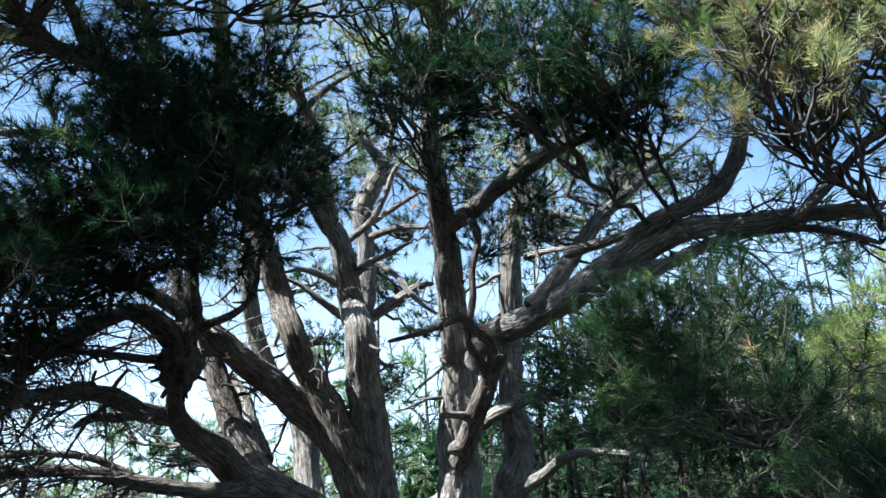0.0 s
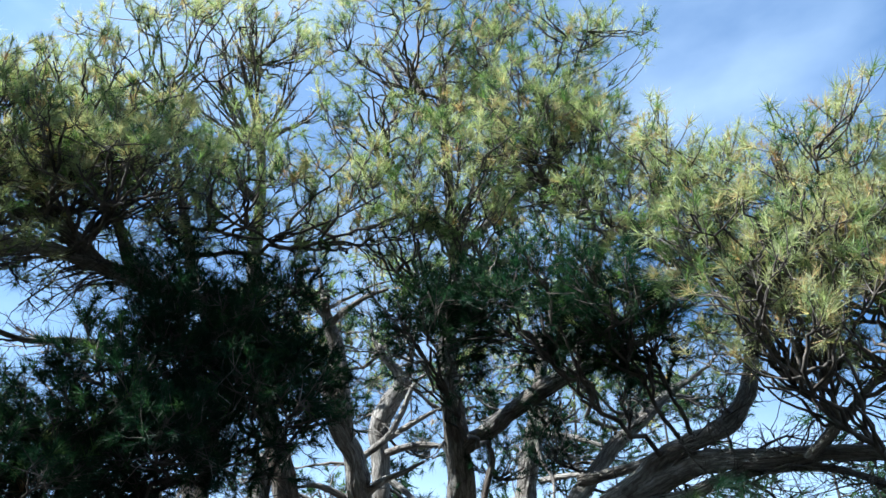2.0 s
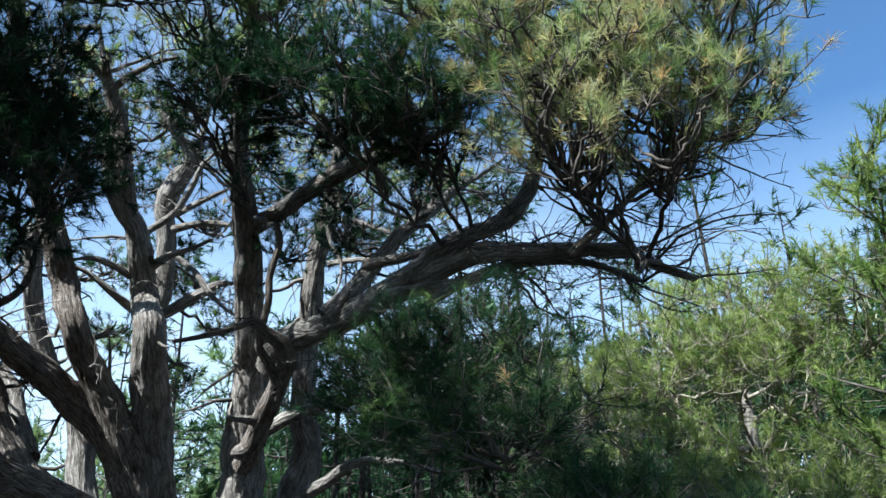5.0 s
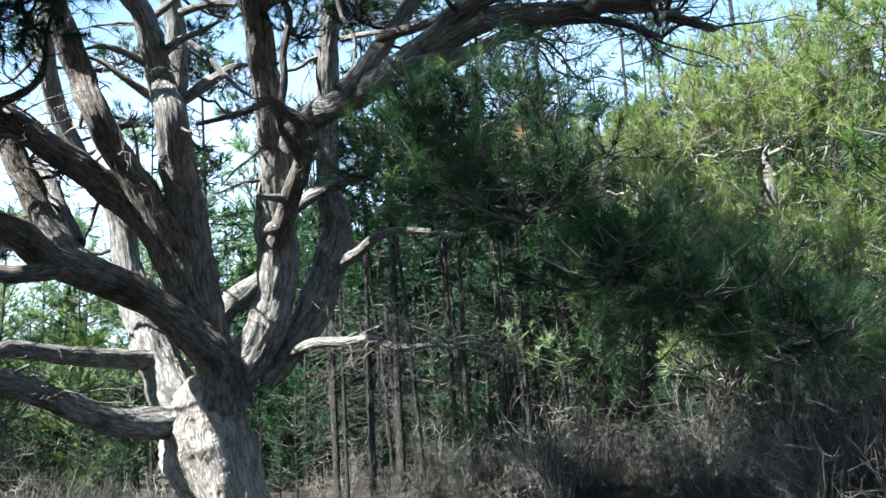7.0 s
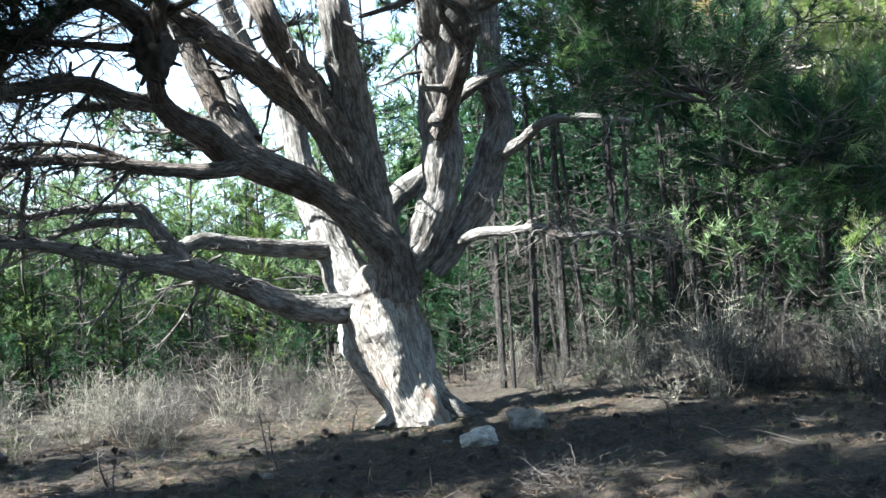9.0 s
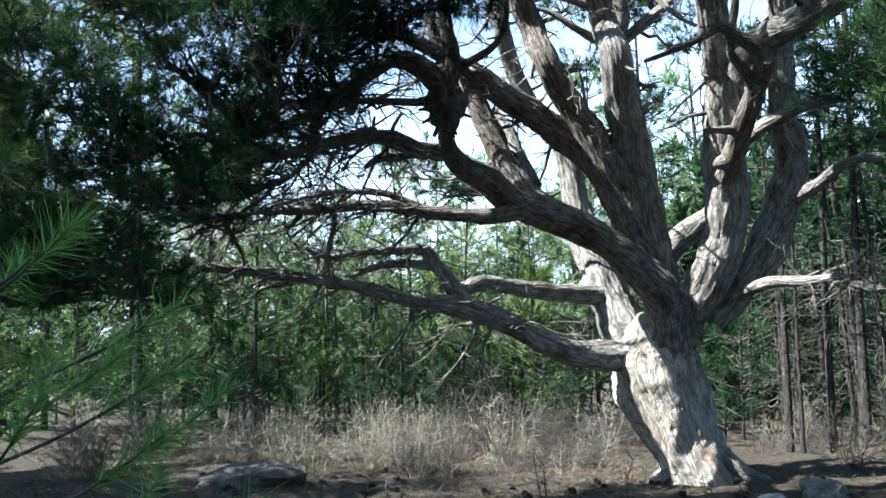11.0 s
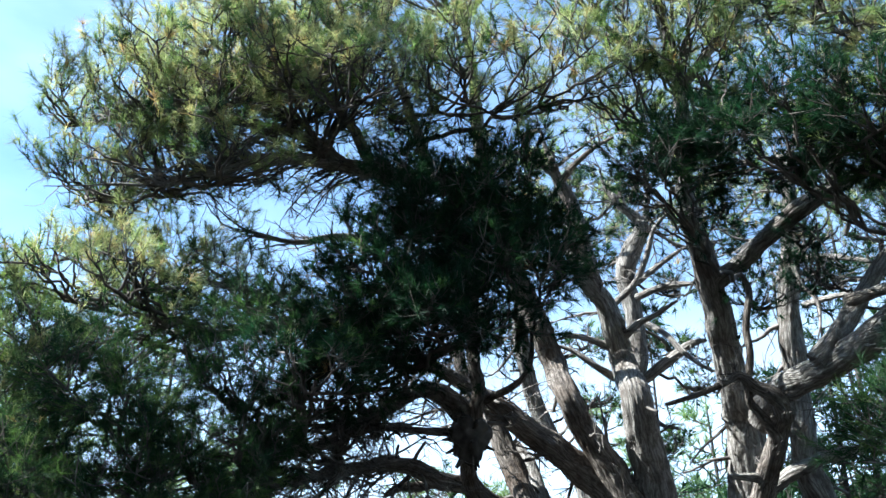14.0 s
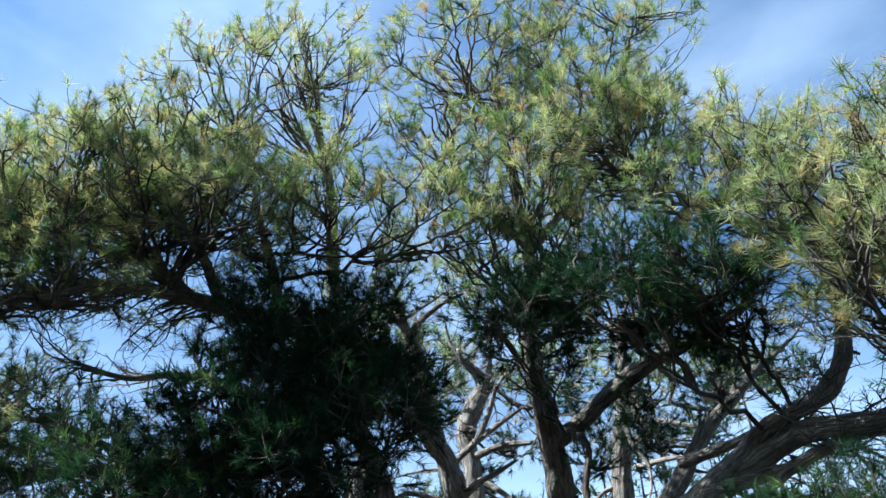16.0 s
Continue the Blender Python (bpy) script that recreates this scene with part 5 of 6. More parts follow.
def forest():
    rng = np.random.default_rng(11)
    # low tones paint the shade of the forest into these needles
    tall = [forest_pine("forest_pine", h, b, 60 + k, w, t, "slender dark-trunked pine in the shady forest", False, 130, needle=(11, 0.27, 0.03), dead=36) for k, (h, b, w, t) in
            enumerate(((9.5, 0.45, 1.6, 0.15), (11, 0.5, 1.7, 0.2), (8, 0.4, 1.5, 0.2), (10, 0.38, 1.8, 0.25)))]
    spots = []
    for az, lo, hi, n, size in ((2, 16, 36, 12, 0.9), (10, 15, 36, 38, 1.0), (22, 14, 34, 42, 1.0), (34, 15, 30, 24, 1.0), (46, 17, 28, 12, 1.0)):
        for _ in range(n):
            x, y = polar(az + rng.uniform(-7, 7), rng.uniform(lo, hi))
            spots.append((x, y, size * rng.uniform(0.8, 1.15)))
    for az, lo, hi, n, size in ((-10, 26, 40, 14, 0.68), (-20, 24, 42, 18, 0.62), (-32, 22, 40, 18, 0.66), (-44, 15, 34, 16, 0.8)):
        for _ in range(n):
            x, y = polar(az + rng.uniform(-7, 7), rng.uniform(lo, hi))
            spots.append((x, y, size * rng.uniform(0.8, 1.1)))
    # unseen woods added behind the camera and to its sides, for closure and shade
    for _ in range(24):
        az, d = rng.uniform(70, 290), rng.uniform(10, 26)
        x, y = polar(az, d)
        spots.append((x, y, rng.uniform(0.8, 1.1)))
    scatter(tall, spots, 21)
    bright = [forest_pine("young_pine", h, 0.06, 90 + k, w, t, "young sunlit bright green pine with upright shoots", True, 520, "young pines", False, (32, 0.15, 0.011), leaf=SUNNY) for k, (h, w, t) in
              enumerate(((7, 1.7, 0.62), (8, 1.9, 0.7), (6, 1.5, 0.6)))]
    # (-10.6, 6.4) to (-13.4, 8.0) stand out of view, added to shade near ground
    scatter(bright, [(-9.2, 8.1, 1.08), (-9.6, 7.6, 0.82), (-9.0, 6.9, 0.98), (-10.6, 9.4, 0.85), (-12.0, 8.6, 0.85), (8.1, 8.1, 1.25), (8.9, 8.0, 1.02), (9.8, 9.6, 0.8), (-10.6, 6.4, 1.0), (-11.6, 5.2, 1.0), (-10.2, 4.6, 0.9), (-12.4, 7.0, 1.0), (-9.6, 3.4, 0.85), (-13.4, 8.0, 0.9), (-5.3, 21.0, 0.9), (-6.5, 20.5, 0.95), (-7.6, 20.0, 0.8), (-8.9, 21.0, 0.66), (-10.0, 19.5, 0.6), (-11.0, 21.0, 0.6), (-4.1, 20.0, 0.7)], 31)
    # high tones paint sunlight into the needles of the distant pines
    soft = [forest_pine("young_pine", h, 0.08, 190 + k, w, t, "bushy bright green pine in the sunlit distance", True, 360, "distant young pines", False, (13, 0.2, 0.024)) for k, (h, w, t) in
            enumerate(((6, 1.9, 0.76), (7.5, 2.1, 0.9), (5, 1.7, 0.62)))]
    spots = [(-0.7, 29.0, 1.55), (1.2, 31, 1.4), (-2.4, 31, 1.25), (-0.2, 34, 1.5), (8.5, 24, 0.9), (6.6, 14.4, 0.78), (7.8, 13.8, 0.85), (5.5, 15.4, 0.72), (8.9, 14.6, 0.9), (7.2, 15.6, 0.75), (-3.4, 23.0, 1.0), (-4.4, 27.0, 1.2)]
    for az, lo, hi, n, size in ((-8, 24, 36, 5, 0.95), (-16, 20, 34, 13, 0.75), (-25, 19, 34, 14, 0.7), (-35, 18, 32, 12, 0.75), (-44, 17, 30, 6, 0.9)):
        for _ in range(n):
            x, y = polar(az + rng.uniform(-5, 5), rng.uniform(lo, hi))
            spots.append((x, y, size * rng.uniform(0.8, 1.15)))
    scatter(soft, spots, 33)

    # unseen high pines added behind the camera, shading near ground and cutting sky light
    shade = [forest_pine("unseen_shade_pine", 13.0, 0.7, 140, 4.7, 0.35, "unseen tall flat-crowned pine added to shade the near ground", False, 1200, "tall pines", True, (11, 0.44, 0.07))]
    scatter(shade, [(-8.4, -1.4, 1.0), (-6.2, -1.0, 0.95), (-15, -1.5, 1.0), (-17.5, 1.0, 1.0), (-11.8, -2.6, 0.95), (-13, -2.0, 1.0), (-8.6, -1.0, 0.9), (-9, -5, 1.0), (-3.4, -3.2, 1.0), (2.5, -4.5, 1.0), (7, -4, 0.95), (-3, -8.5, 1.0), (4, -9.5, 1.0), (10.5, -6, 0.95), (-6.0, -0.4, 0.95)], 52)
    # understorey, its shade painted into the needles by a low tone
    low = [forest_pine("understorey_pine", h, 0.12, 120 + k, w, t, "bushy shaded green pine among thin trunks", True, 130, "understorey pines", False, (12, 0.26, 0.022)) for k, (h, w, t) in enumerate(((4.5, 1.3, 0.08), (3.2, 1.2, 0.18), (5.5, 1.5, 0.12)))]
    spots = []
    for az, lo, hi, n, size in ((-44, 17, 30, 7, 1.0), (-34, 19, 34, 9, 0.95), (-24, 19, 36, 11, 0.95), (-14, 19, 36, 11, 0.95), (-4, 18, 36, 8, 1.0), (6, 18, 34, 9, 1.1), (16, 17, 32, 10, 1.2), (26, 16, 30, 10, 1.25), (36, 15, 28, 8, 1.3)):
        for _ in range(n):
            x, y = polar(az + rng.uniform(-5.5, 5.5), rng.uniform(lo, hi))
            spots.append((x, y, size * rng.uniform(0.8, 1.2)))
    for az, lo, hi, n in ((-30, 17, 22, 9), (-18, 17, 22, 10), (-6, 17, 22, 8), (7, 17, 22, 8), (18, 16, 21, 10), (30, 14, 19, 9)):
        for _ in range(n):
            x, y = polar(az + rng.uniform(-6.5, 6.5), rng.uniform(lo, hi))
            spots.append((x, y, rng.uniform(0.35, 0.6)))
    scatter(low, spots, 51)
    # the far edge of the woods all round
    n = 9000
    az = np.where(np.arange(n) < 6000, rng.uniform(-math.pi, math.pi, n), rng.uniform(-0.05, 0.9, n))
    d = np.where(np.arange(n) < 6000, rng.uniform(38, 52, n), rng.uniform(27, 38, n))
    x, y = d * np.sin(az), d * np.cos(az)
    top = 7.5 + 1.5 * np.sin(az * 9) + 1.2 * np.sin(az * 23 + 1) - 2.0 * np.exp(-((az + 0.48) / 0.2) ** 2) + 4.0 * np.clip((az - 0.08) / 0.25, 0, 1)
    z = ground_z(x, y) + top * rng.random(n) ** 0.8
    far = tufts("far_woods", np.stack([x, y, z], -1), np.tile([0, 0, 1.0], (n, 1)), 0.2 + 0.1 * np.sin(az * 31) + rng.normal(size=n) * 0.12, rng, 12, 1.0, 0.34, 1.0, 0.5)
    tagged(part("far_woods", far, YOUNG), "distant green pine woods closing the view", "woods", kind="stuff")


forest()


# ---- undergrowth ----
def dry_shrub(seed, height, spread, stems, label, material, group, leafy=0, tone=0.5, name="dry_shrub"):
    """A bush of bare, forking stems from one stool; leafy: tufts of small leaves on it."""
    rng = np.random.default_rng(seed)
    ob = thing(name, (0, 0, 0), label, "shrub", group)
    a = rng.uniform(0, 6.28, stems)
    rr = rng.uniform(0, 0.2, stems) * spread
    root = np.stack([np.cos(a) * rr, np.sin(a) * rr, np.full(stems, -0.05)], -1)
    out = rng.uniform(0.2, 1.0, stems) * spread
    tip = np.stack([np.cos(a) * out, np.sin(a) * out, height * rng.uniform(0.45, 1.1, stems) * (1 - 0.35 * out / spread)], -1) + rng.normal(size=(stems, 3)) * 0.1
    main = crooked(arcs(root, tip, (root + tip) / 2 + [0, 0, 0.12 * height] + rng.normal(size=root.shape) * 0.16, 6), rng, 0.03)[:, :6]
    pieces = [strands(main, np.linspace(0.009, 0.003, 6)[None] * np.ones((stems, 1)), 3)]
    k = 6
    own = np.repeat(np.arange(stems), k)
    b = main[own, rng.integers(1, 5, stems * k)]
    w = unit(unit(tip - root)[own] * 0.35 + rng.normal(size=b.shape) * 0.65)
    e = b + w * rng.uniform(0.1, 0.32, (stems * k, 1)) * height
    sub = arcs(b, e, (b + e) / 2 + rng.normal(size=b.shape) * 0.07, 4)
    pieces.append(strands(sub, np.linspace(0.005, 0.002, 4)[None] * np.ones((stems * k, 1)), 3))
    own2 = np.repeat(np.arange(stems * k), 1)
    b2 = sub[own2, rng.integers(1, 4, len(own2))]
    e2 = b2 + unit(w[own2] * 0.5 + rng.normal(size=b2.shape) * 0.6) * rng.uniform(0.06, 0.2, (len(own2), 1)) * height
    pieces.append(strands(np.stack([b2, e2], 1), np.linspace(0.0035, 0.002, 2)[None] * np.ones((len(own2), 1)), 3))
    tagged(part("stem_cluster", joined("stem_cluster", pieces), material, ob), kind="stuff")
    if leafy:
        pick = rng.integers(0, len(e2), leafy)
        lf = tufts("leaves", e2[pick], unit(e2 - b2)[pick], tone + rng.normal(size=leafy) * 0.15, rng, 12, 0.05, 0.016, 0.9, 0.1)
        tagged(part("leaves", lf, LEAF, ob), kind="stuff")
    return ob


def undergrowth():
    rng = np.random.default_rng(17)
    pale = [dry_shrub(200 + k, h, s, n, "leafless straw-grey dry shrub on the forest edge", DRY, "dry shrubs") for k, (h, s, n) in enumerate(((1.3, 0.8, 13), (1.6, 0.9, 14), (0.9, 0.8, 12), (1.9, 0.7, 12)))]
    grey = [dry_shrub(260 + k, h, s, n, "dense grey-brown twiggy shrub on the forest edge", OLD_TWIG, "twiggy shrubs", name="twiggy_shrub") for k, (h, s, n) in enumerate(((1.5, 1.0, 18), (1.9, 1.1, 19), (1.2, 1.1, 17)))]
    spots, dark = [], []
    for az, lo, hi, n, size in ((-38, 12, 18, 8, 0.85), (-30, 11.5, 18, 12, 0.8), (-20, 12, 18, 14, 0.8), (-11, 12.8, 18, 12, 0.85), (-1, 14, 18, 5, 0.8), (8, 13.5, 18, 7, 0.9), (15, 13, 18, 9, 0.9), (23, 12, 17, 10, 1.0), (31, 10.5, 15, 10, 1.1), (38, 9.5, 14, 8, 1.1)):
        for j in range(n):
            x, y = polar(az + rng.uniform(-5, 5), rng.uniform(lo, hi))
            (dark if j % 4 else spots).append((x, y, size * rng.uniform(0.65, 1.25)))
    for j in range(16):
        x, y = polar(rng.uniform(-38, -8), rng.uniform(11.4, 14.0))
        (dark if j % 2 else spots).append((x, y, rng.uniform(0.35, 0.7)))
    for x, y, size in ((2.7, 12.6, 0.8), (3.4, 12.9, 0.85), (4.0, 12.4, 0.7)):
        spots.append((x, y, size))
    for x, y, size in ((7.0, 11.2, 1.35), (7.9, 10.6, 1.2), (-2.6, 12.6, 0.75), (-3.6, 13.2, 1.15), (-4.6, 13.6, 1.1)):
        dark.append((x, y, size))
    # the tall dry thicket beside the clearing
    for j in range(30):
        x, y = polar(rng.uniform(15, 40), rng.uniform(11.2, 14.5))
        (dark if j % 2 else spots).append((x, y, rng.uniform(0.7, 1.35)))
    for _ in range(14):
        x, y = polar(rng.uniform(-36, -7), rng.uniform(11.6, 14.5))
        spots.append((x, y, rng.uniform(0.6, 1.0)))
    scatter(pale, spots, 41)
    scatter(grey, dark, 42)
    green = [dry_shrub(230 + k, h, s, n, "low evergreen shrub with small grey-green leaves", OLD_TWIG, "evergreen shrubs", 330, t, "green_shrub") for k, (h, s, n, t) in enumerate(((1.2, 0.7, 16, 0.6), (1.6, 0.8, 16, 0.4)))]
    more = [(*polar(rng.uniform(-42, -8), rng.uniform(11.8, 17)), rng.uniform(0.4, 0.95)) for _ in range(16)] + [(*polar(rng.uniform(4, 38), rng.uniform(13, 18)), rng.uniform(0.6, 1.2)) for _ in range(14)]
    scatter(green, more + [(-8.2, 12.0, 0.9), (-9.4, 12.6, 1.0), (-6.4, 15.5, 0.9), (2.3, 13.6, 0.8), (1.4, 14.2, 0.6), (-3.4, 16.0, 0.9), (-1.6, 17.0, 1.0), (5.2, 14.4, 1.0), (7.4, 13.2, 1.1), (-11, 14, 1.1), (3.6, 16.5, 1.1), (-5.0, 18.5, 1.2), (-8.0, 18.0, 1.2), (9.0, 11.5, 1.2), (1.6, 12.8, 0.75), (2.9, 15.0, 1.1), (6.2, 15.4, 1.2), (-7.4, 12.6, 0.8), (-8.8, 11.6, 1.0), (-6.0, 17.0, 1.1), (-9.8, 16.0, 1.2), (4.4, 17.0, 1.2)], 43)


undergrowth()


def boulder(name, x, y, sx, sy, sz, seed, label, sink=0.3, stone=ROCK):
    bm = bmesh.new()
    bmesh.ops.create_icosphere(bm, subdivisions=4, radius=1)
    off = Vector((seed * 3.1, seed * 1.7, 0))
    for v in bm.verts:
        d = 1 + 0.35 * noise.noise(v.co * 1.3 + off) + 0.14 * noise.noise(v.co * 3.5 + off)
        q = v.co * d
        q.z = min(q.z, 0.7 + 0.5 * noise.noise(v.co * 1.4 + off) + 0.1 * noise.noise(v.co * 4 + off))
        v.co = Vector((q.x * sx, q.y * sy, q.z * sz))
    me = bpy.data.meshes.new(name)
    bm.to_mesh(me)
    bm.free()
    ob = part(name, me, stone)
    ob.matrix_basis = Matrix.Translation((x, y, float(ground_z(x, y)) + sz * sink)) @ Matrix.Rotation(seed, 4, "Z")
    return tagged(ob, label, "rock", "rocks")


boulder("rock", 0.27, 9.3, 0.24, 0.2, 0.16, 1.0, "pale angular limestone rock, painted sunlit, on the forest floor", 0.3, LIT_PALE_ROCK)
boulder("rock", 0.9, 10.2, 0.32, 0.24, 0.18, 2.0, "low grey rock half sunk in needle litter", 0.2, GREY_ROCK)
# the shade on this boulder is put into its stone colour
boulder("rock", -6.0, 9.5, 0.7, 0.5, 0.22, 3.3, "large grey boulder painted dark as if shaded, beside dry shrubs", 0.2, SHADED_ROCK)
boulder("rock", -0.1, 9.4, 0.07, 0.06, 0.05, 4.0, "small pale stone lying beside a larger rock")
boulder("rock", -1.9, 8.2, 0.06, 0.05, 0.04, 5.1, "small pale stone on brown needles")


def litter():
    """Fallen needles, twigs and cones strewn over the near ground."""
    rng = np.random.default_rng(23)
    n = 6000
    x, y = rng.uniform(-9, 9, n), 4.6 + 9.4 * rng.random(n) ** 1.2
    p = np.stack([x, y, ground_z(x, y) + 0.012], -1)
    a = rng.uniform(0, 6.28, n)
    way = np.stack([np.cos(a), np.sin(a), rng.uniform(-0.05, 0.35, n)], -1)
    path = wander(p, way, 0.03 + 0.3 * rng.random(n) ** 3, 3, 0.2, rng, (0, 0, -0.2))
    v, f = strands(path, np.linspace(0.005, 0.0025, 3)[None] * rng.uniform(0.5, 1.7, (n, 1)), 3)
    tagged(part("fallen_twigs", raw_mesh("fallen_twigs", v, f, 4), OLD_TWIG), "strewn dry twigs on brown forest soil", "twigs", kind="stuff")
    n = 14000
    x, y = rng.uniform(-9, 9, n), 4.4 + 8.6 * rng.random(n) ** 1.25
    keep = noise_field(x, y) + rng.random(n) * 0.6 > 0.35
    x, y = x[keep], y[keep]
    n = len(x)
    p = np.stack([x, y, ground_z(x, y) + 0.02], -1)
    a = rng.uniform(0, 6.28, n)
    way = np.stack([np.cos(a), np.sin(a), np.full(n, 0.12)], -1)
    nd = tufts("fallen_needles", p, way, rng.uniform(0, 1, n), rng, 8, 0.13, 0.006, 0.9, 0.12)
    tagged(part("fallen_needles", nd, FALLEN), "matted brown fallen pine needles on the soil", "needles", kind="stuff")
    m = 1100
    x, y = rng.uniform(-9, 9, m), rng.uniform(5.5, 13, m)
    p = np.stack([x, y, ground_z(x, y)], -1)
    nd = tufts("ground_weeds", p, np.tile([0, 0, 1.0], (m, 1)), rng.uniform(0, 0.7, m), rng, 10, 0.1, 0.009, 1.0, 0.0)
    tagged(part("ground_weeds", nd, LEAF), "sparse dry grass and weeds in needle litter", "weeds", kind="stuff")


def noise_field(x, y):
    """A patchy value over the ground, about -1 to 1."""
    return np.sin(x * 2.1 + 1.7 * np.sin(y * 1.3)) * np.sin(y * 2.7 + 1.1 * np.sin(x * 1.9))


def pine_cone():
    """A dark open cone of overlapping scales lying on its side."""
    bm = bmesh.new()
    for i in range(60):
        h = i / 60
        a = i * 2.4
        rad = 0.022 * math.sin(math.pi * (0.12 + 0.86 * h)) + 0.004
        at = Vector((math.cos(a) * rad, math.sin(a) * rad, (h - 0.5) * 0.07))
        out = Vector((math.cos(a), math.sin(a), 0.5))
        side = Vector((-math.sin(a), math.cos(a), 0)) * 0.008
        v = [bm.verts.new(q) for q in (at * 0.3 + side * 0.4, at * 0.3 - side * 0.4, at + out * 0.006 - side, at + out * 0.009 + Vector((0, 0, 0.004)), at + out * 0.006 + side)]
        bm.faces.new(v)
    me = bpy.data.meshes.new("pine_cone")
    bm.to_mesh(me)
    bm.free()
    ob = part("pine_cone", me, OLD_TWIG)
    return tagged(ob, "dark brown open pine cone lying in needle litter", "cone", "fallen cones")


def brush_pile(x, y, seed, spread, height, n, label, material):
    """A low heap of broken crooked branches."""
    rng = np.random.default_rng(seed)
    z = float(ground_z(x, y))
    ob = thing("brush_pile", (x, y, z), label, "brushwood", "brush piles")
    a = rng.uniform(0, 6.28, n)
    root = np.stack([rng.normal(size=n) * spread * 0.45, rng.normal(size=n) * spread * 0.35, rng.random(n) * height * 0.5], -1)
    main = wander(root, np.stack([np.cos(a), np.sin(a), rng.uniform(-0.1, 0.6, n)], -1), spread * rng.uniform(0.25, 0.8, n), 8, 0.22, rng, (0, 0, -0.3))
    main[..., 2] = np.maximum(main[..., 2], 0.0)
    own = np.repeat(np.arange(n), 4)
    at = rng.integers(2, 8, 4 * n)
    sub = wander(main[own, at], unit(main[own, at] - main[own, at - 1]) + rng.normal(size=(4 * n, 3)) * 0.5, spread * rng.uniform(0.08, 0.25, 4 * n), 4, 0.25, rng)
    sub[..., 2] = np.maximum(sub[..., 2], 0.0)
    pieces = [strands(main, np.linspace(0.005, 0.002, 8)[None] * rng.uniform(0.5, 1.3, (n, 1)), 4), strands(sub, np.linspace(0.003, 0.0015, 4)[None] * np.ones((4 * n, 1)), 3)]
    tagged(part("brushwood", joined("brushwood", pieces), material, ob), kind="stuff")


litter()
cone = pine_cone()
rng_ = np.random.default_rng(77)
for i_ in range(170):
    x_, y_ = rng_.uniform(-7, 7), 5.2 + 6.0 * rng_.random()
    m_ = Matrix.Translation((x_, y_, float(ground_z(x_, y_)) + 0.022)) @ Matrix.Rotation(rng_.uniform(0, 6.28), 4, "Z") @ Matrix.Rotation(1.35, 4, "X") @ Matrix.Diagonal((1.2, 1.2, 1.2, 1))
    if i_ == 0:
        cone.matrix_basis = m_
    else:
        copy_thing(cone, m_)
brush_pile(0.92, 7.1, 71, 0.7, 0.12, 90, "wide low heap of grey broken twigs on needle litter", OLD_TWIG)
brush_pile(-3.2, 7.6, 72, 0.45, 0.12, 36, "low heap of grey dry brushwood on needle litter", OLD_TWIG)


def sapling(x, y, h, seed):
    """A thin leafless seedling standing alone."""
    rng = np.random.default_rng(seed)
    ob = thing("bare_sapling", (x, y, float(ground_z(x, y)) - 0.02), "thin leafless dark sapling standing in needle litter", "sapling", "bare saplings")
    k = 9
    top = np.array([rng.normal() * 0.08, rng.normal() * 0.08, h])
    stem = arcs(np.zeros((1, 3)), top[None], (top / 2 + rng.normal(size=3) * 0.06)[None], 10)
    b = stem[0][rng.integers(2, 10, k)]
    e = b + unit(rng.normal(size=(k, 3)) + [0, 0, 0.5]) * rng.uniform(0.08, 0.28, (k, 1))
    part("stem", joined("stem", [strands(stem, np.linspace(0.011, 0.004, 10)[None], 5)]), OLD_TWIG, ob)
    for i in range(k):
        s = strands(arcs(b[i:i + 1], e[i:i + 1], (b + e)[i:i + 1] / 2 + rng.normal(size=(1, 3)) * 0.03, 5), np.linspace(0.005, 0.002, 5)[None], 3)
        part("side_shoot", raw_mesh("side_shoot", *s, 4), OLD_TWIG, ob)


for i_, (x_, y_, h_) in enumerate(((-0.25, 7.6, 0.62), (-0.75, 7.3, 0.4), (-2.9, 7.1, 0.5), (-1.9, 8.7, 0.55), (-2.1, 9.2, 0.6), (1.1, 7.5, 0.35), (-3.4, 8.0, 0.4), (2.2, 8.4, 0.4), (-1.2, 9.6, 0.5))):
    sapling(x_, y_, h_, 300 + i_)

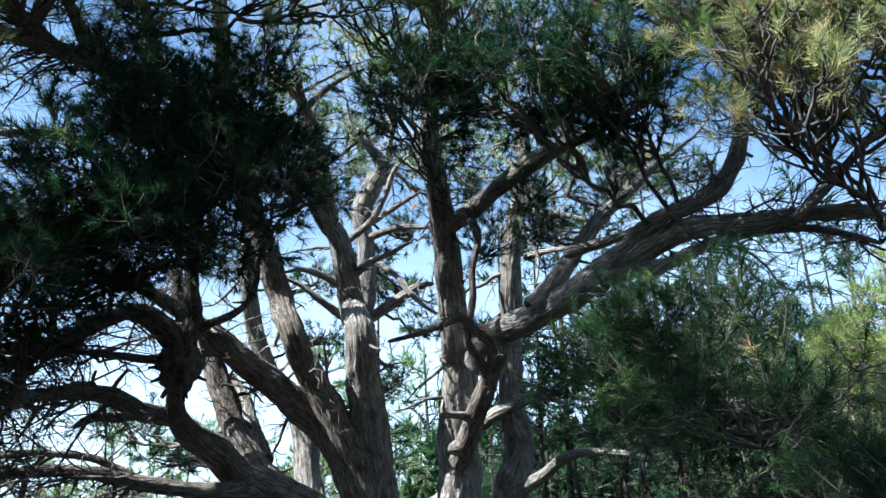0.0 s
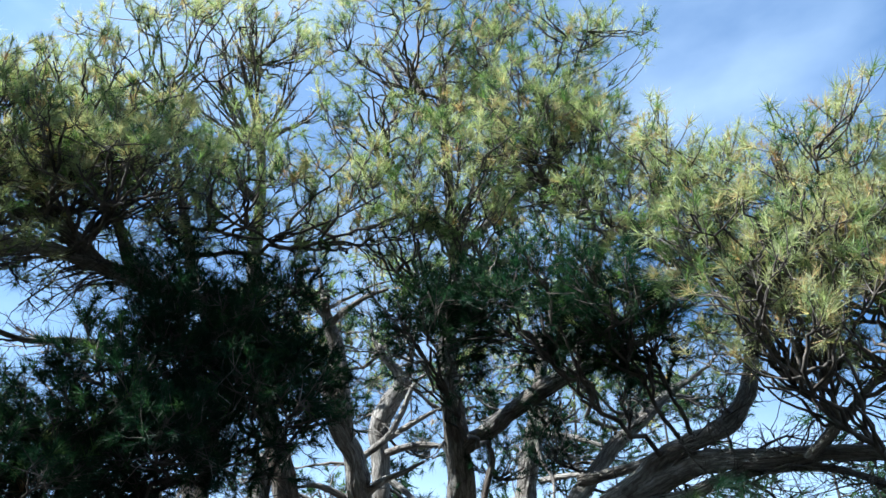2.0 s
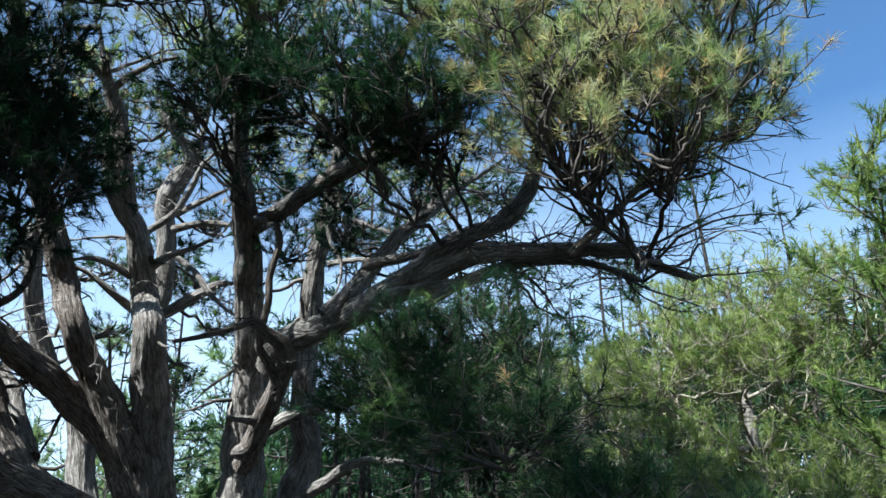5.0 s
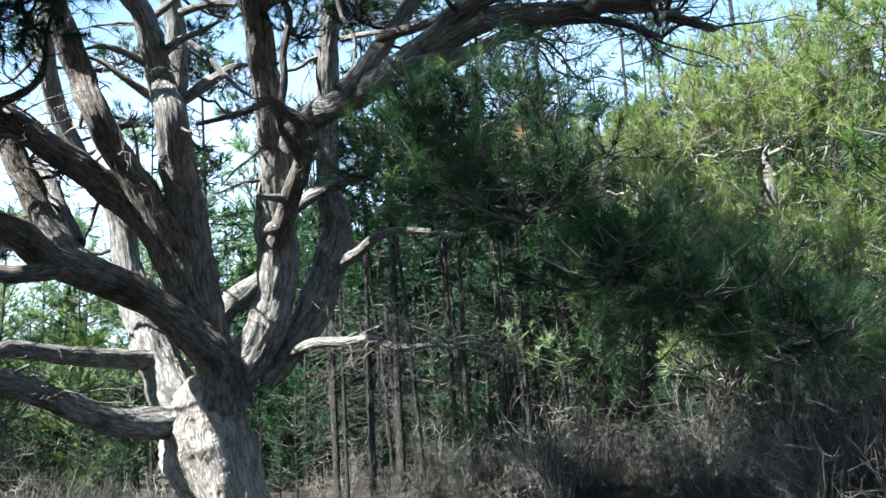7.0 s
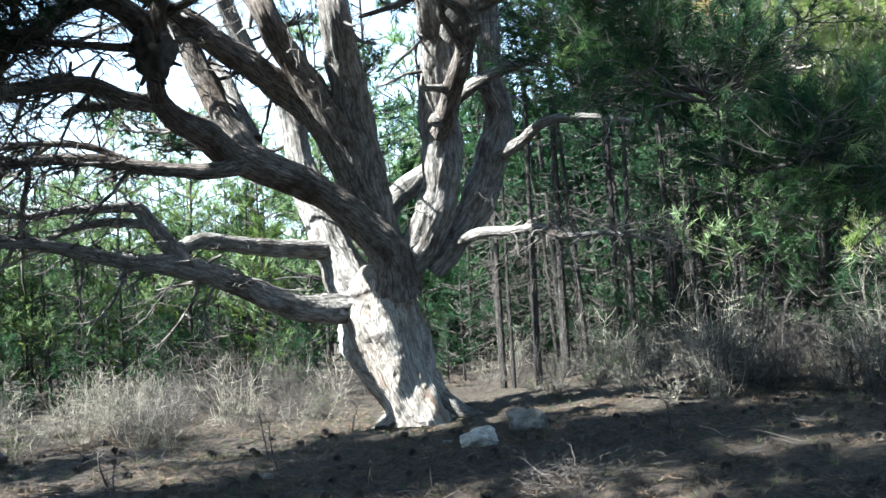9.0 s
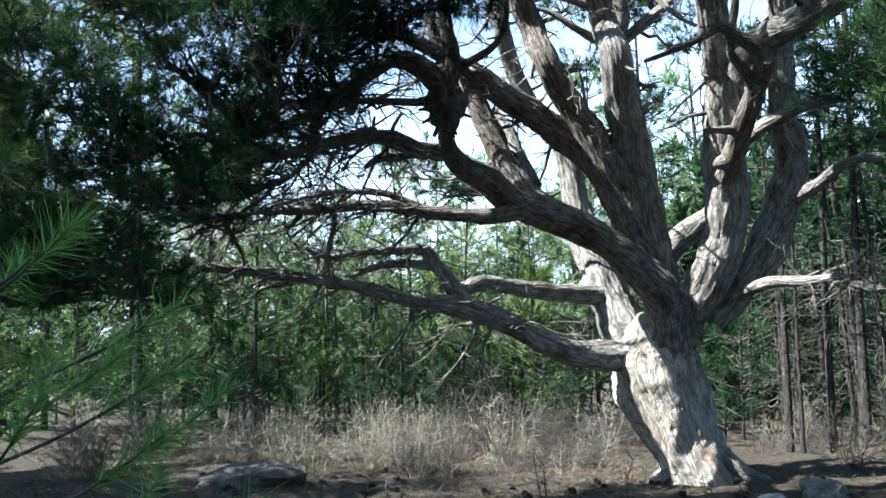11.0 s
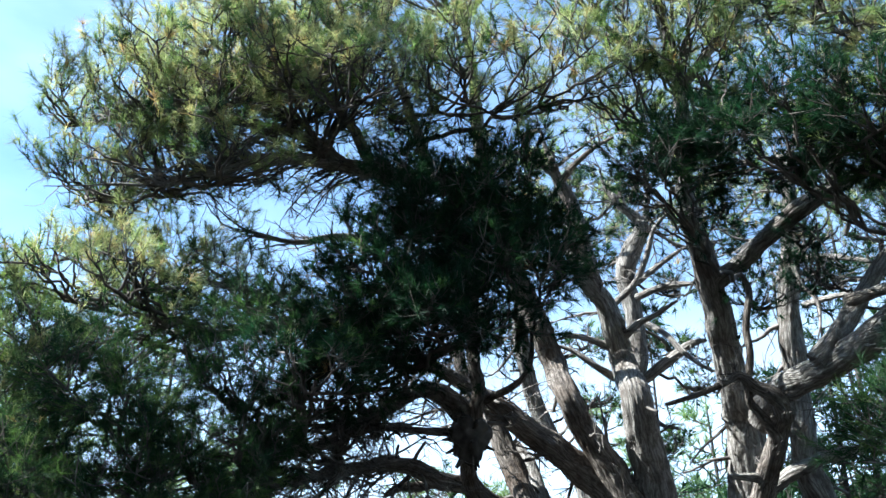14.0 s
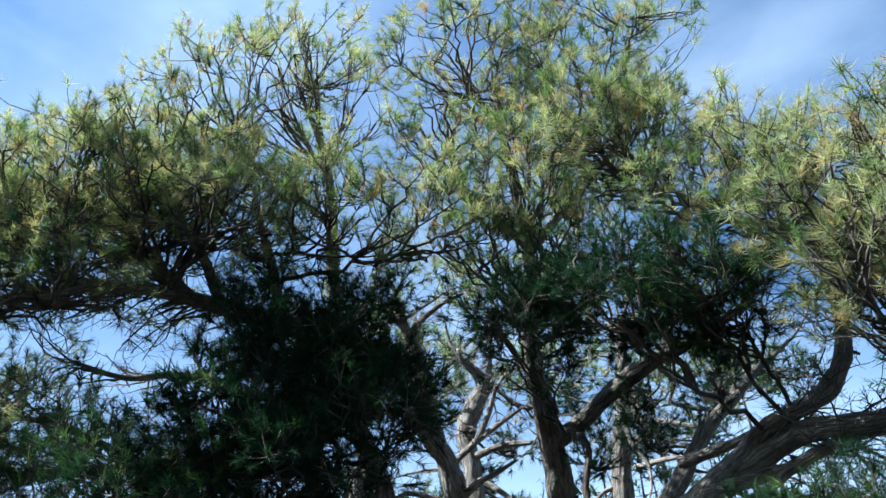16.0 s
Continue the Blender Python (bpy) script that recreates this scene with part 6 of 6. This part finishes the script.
# ---- a young pine near the eye ----
def near_sapling(x, y):
    """A waist-high to head-high pine: a thin stem, rising side shoots, and brushes of forward-lying needles along their ends."""
    rng = np.random.default_rng(401)
    base = np.array([x, y, float(ground_z(x, y)) - 0.03])
    grow = np.array([1.15, 1.15, 1.055])
    ob = thing("pine_sapling", base, "small bright green young pine with long-needled shoots", "tree")
    stem = np.array([[0, 0, 0], [0.02, 0.0, 0.6], [-0.06, -0.06, 1.2], [-0.07, -0.16, 1.62], [0.1, -0.08, 1.86]])
    pts = np.column_stack([stem * grow, [0.017, 0.014, 0.01, 0.006, 0.003]])
    part("stem", tube("sapling_stem", pts, 8, 0.06, rng, 0.05, 0.1), OLD_TWIG, ob)
    line = spline(pts, 0.05)[:, :3]
    tips = [(0.16, -0.05, 1.92), (0.32, 0.05, 1.44), (0.40, 0.25, 1.24), (0.46, 0.40, 1.02), (0.22, -0.18, 1.56), (-0.22, -0.10, 1.78), (-0.20, 0.30, 1.62), (0.18, 0.50, 1.50), (-0.35, 0.10, 1.32), (-0.15, -0.35, 1.50),
            (0.18, 0.28, 1.74), (0.30, -0.20, 1.20), (0.00, 0.45, 1.25), (-0.30, -0.25, 1.10), (0.36, 0.12, 0.85), (-0.05, -0.3, 1.74), (0.15, 0.12, 1.62), (-0.12, 0.1, 1.86), (0.42, 0.0, 1.62)]
    for i, tip in enumerate(tips):
        tip = np.array(tip) * grow
        reach = np.linalg.norm(tip[:2])
        root = line[np.argmin(np.abs(line[:, 2] - (tip[2] - 0.18 - 0.25 * reach)))]
        mid = root * 0.5 + tip * 0.5 - [0, 0, 0.12 * reach]
        path = arcs(root[None], tip[None], mid[None], 14)
        shoot = part("shoot", raw_mesh("shoot", *strands(path, np.linspace(0.006, 0.003, 14)[None], 5), 4), OLD_TWIG, ob)
        n = 120
        at = rng.uniform(0.5, 1.0, n) ** 0.8
        k = np.clip((at * 13).astype(int), 0, 12)
        p = path[0][k] + (path[0][k + 1] - path[0][k]) * (at * 13 - k)[:, None]
        fwd = unit(path[0][k + 1] - path[0][k])
        d = unit(fwd * 0.95 + unit(rng.normal(size=(n, 3))) * 0.9)
        ln = rng.uniform(0.1, 0.15, (n, 1))
        side = unit(np.cross(d, rng.normal(size=(n, 3)))) * 0.0021
        V = np.stack([p - side, p + side, p + d * ln - [0, 0, 0.01]], 1).reshape(-1, 3)
        nd = raw_mesh("needles", V, np.arange(n * 3).reshape(-1, 3), 3, tone=np.repeat(rng.uniform(0.2, 0.9, n), 3))
        tagged(part("needles", nd, SEEDLING, shoot), kind="stuff")


near_sapling(-1.81, 1.62)
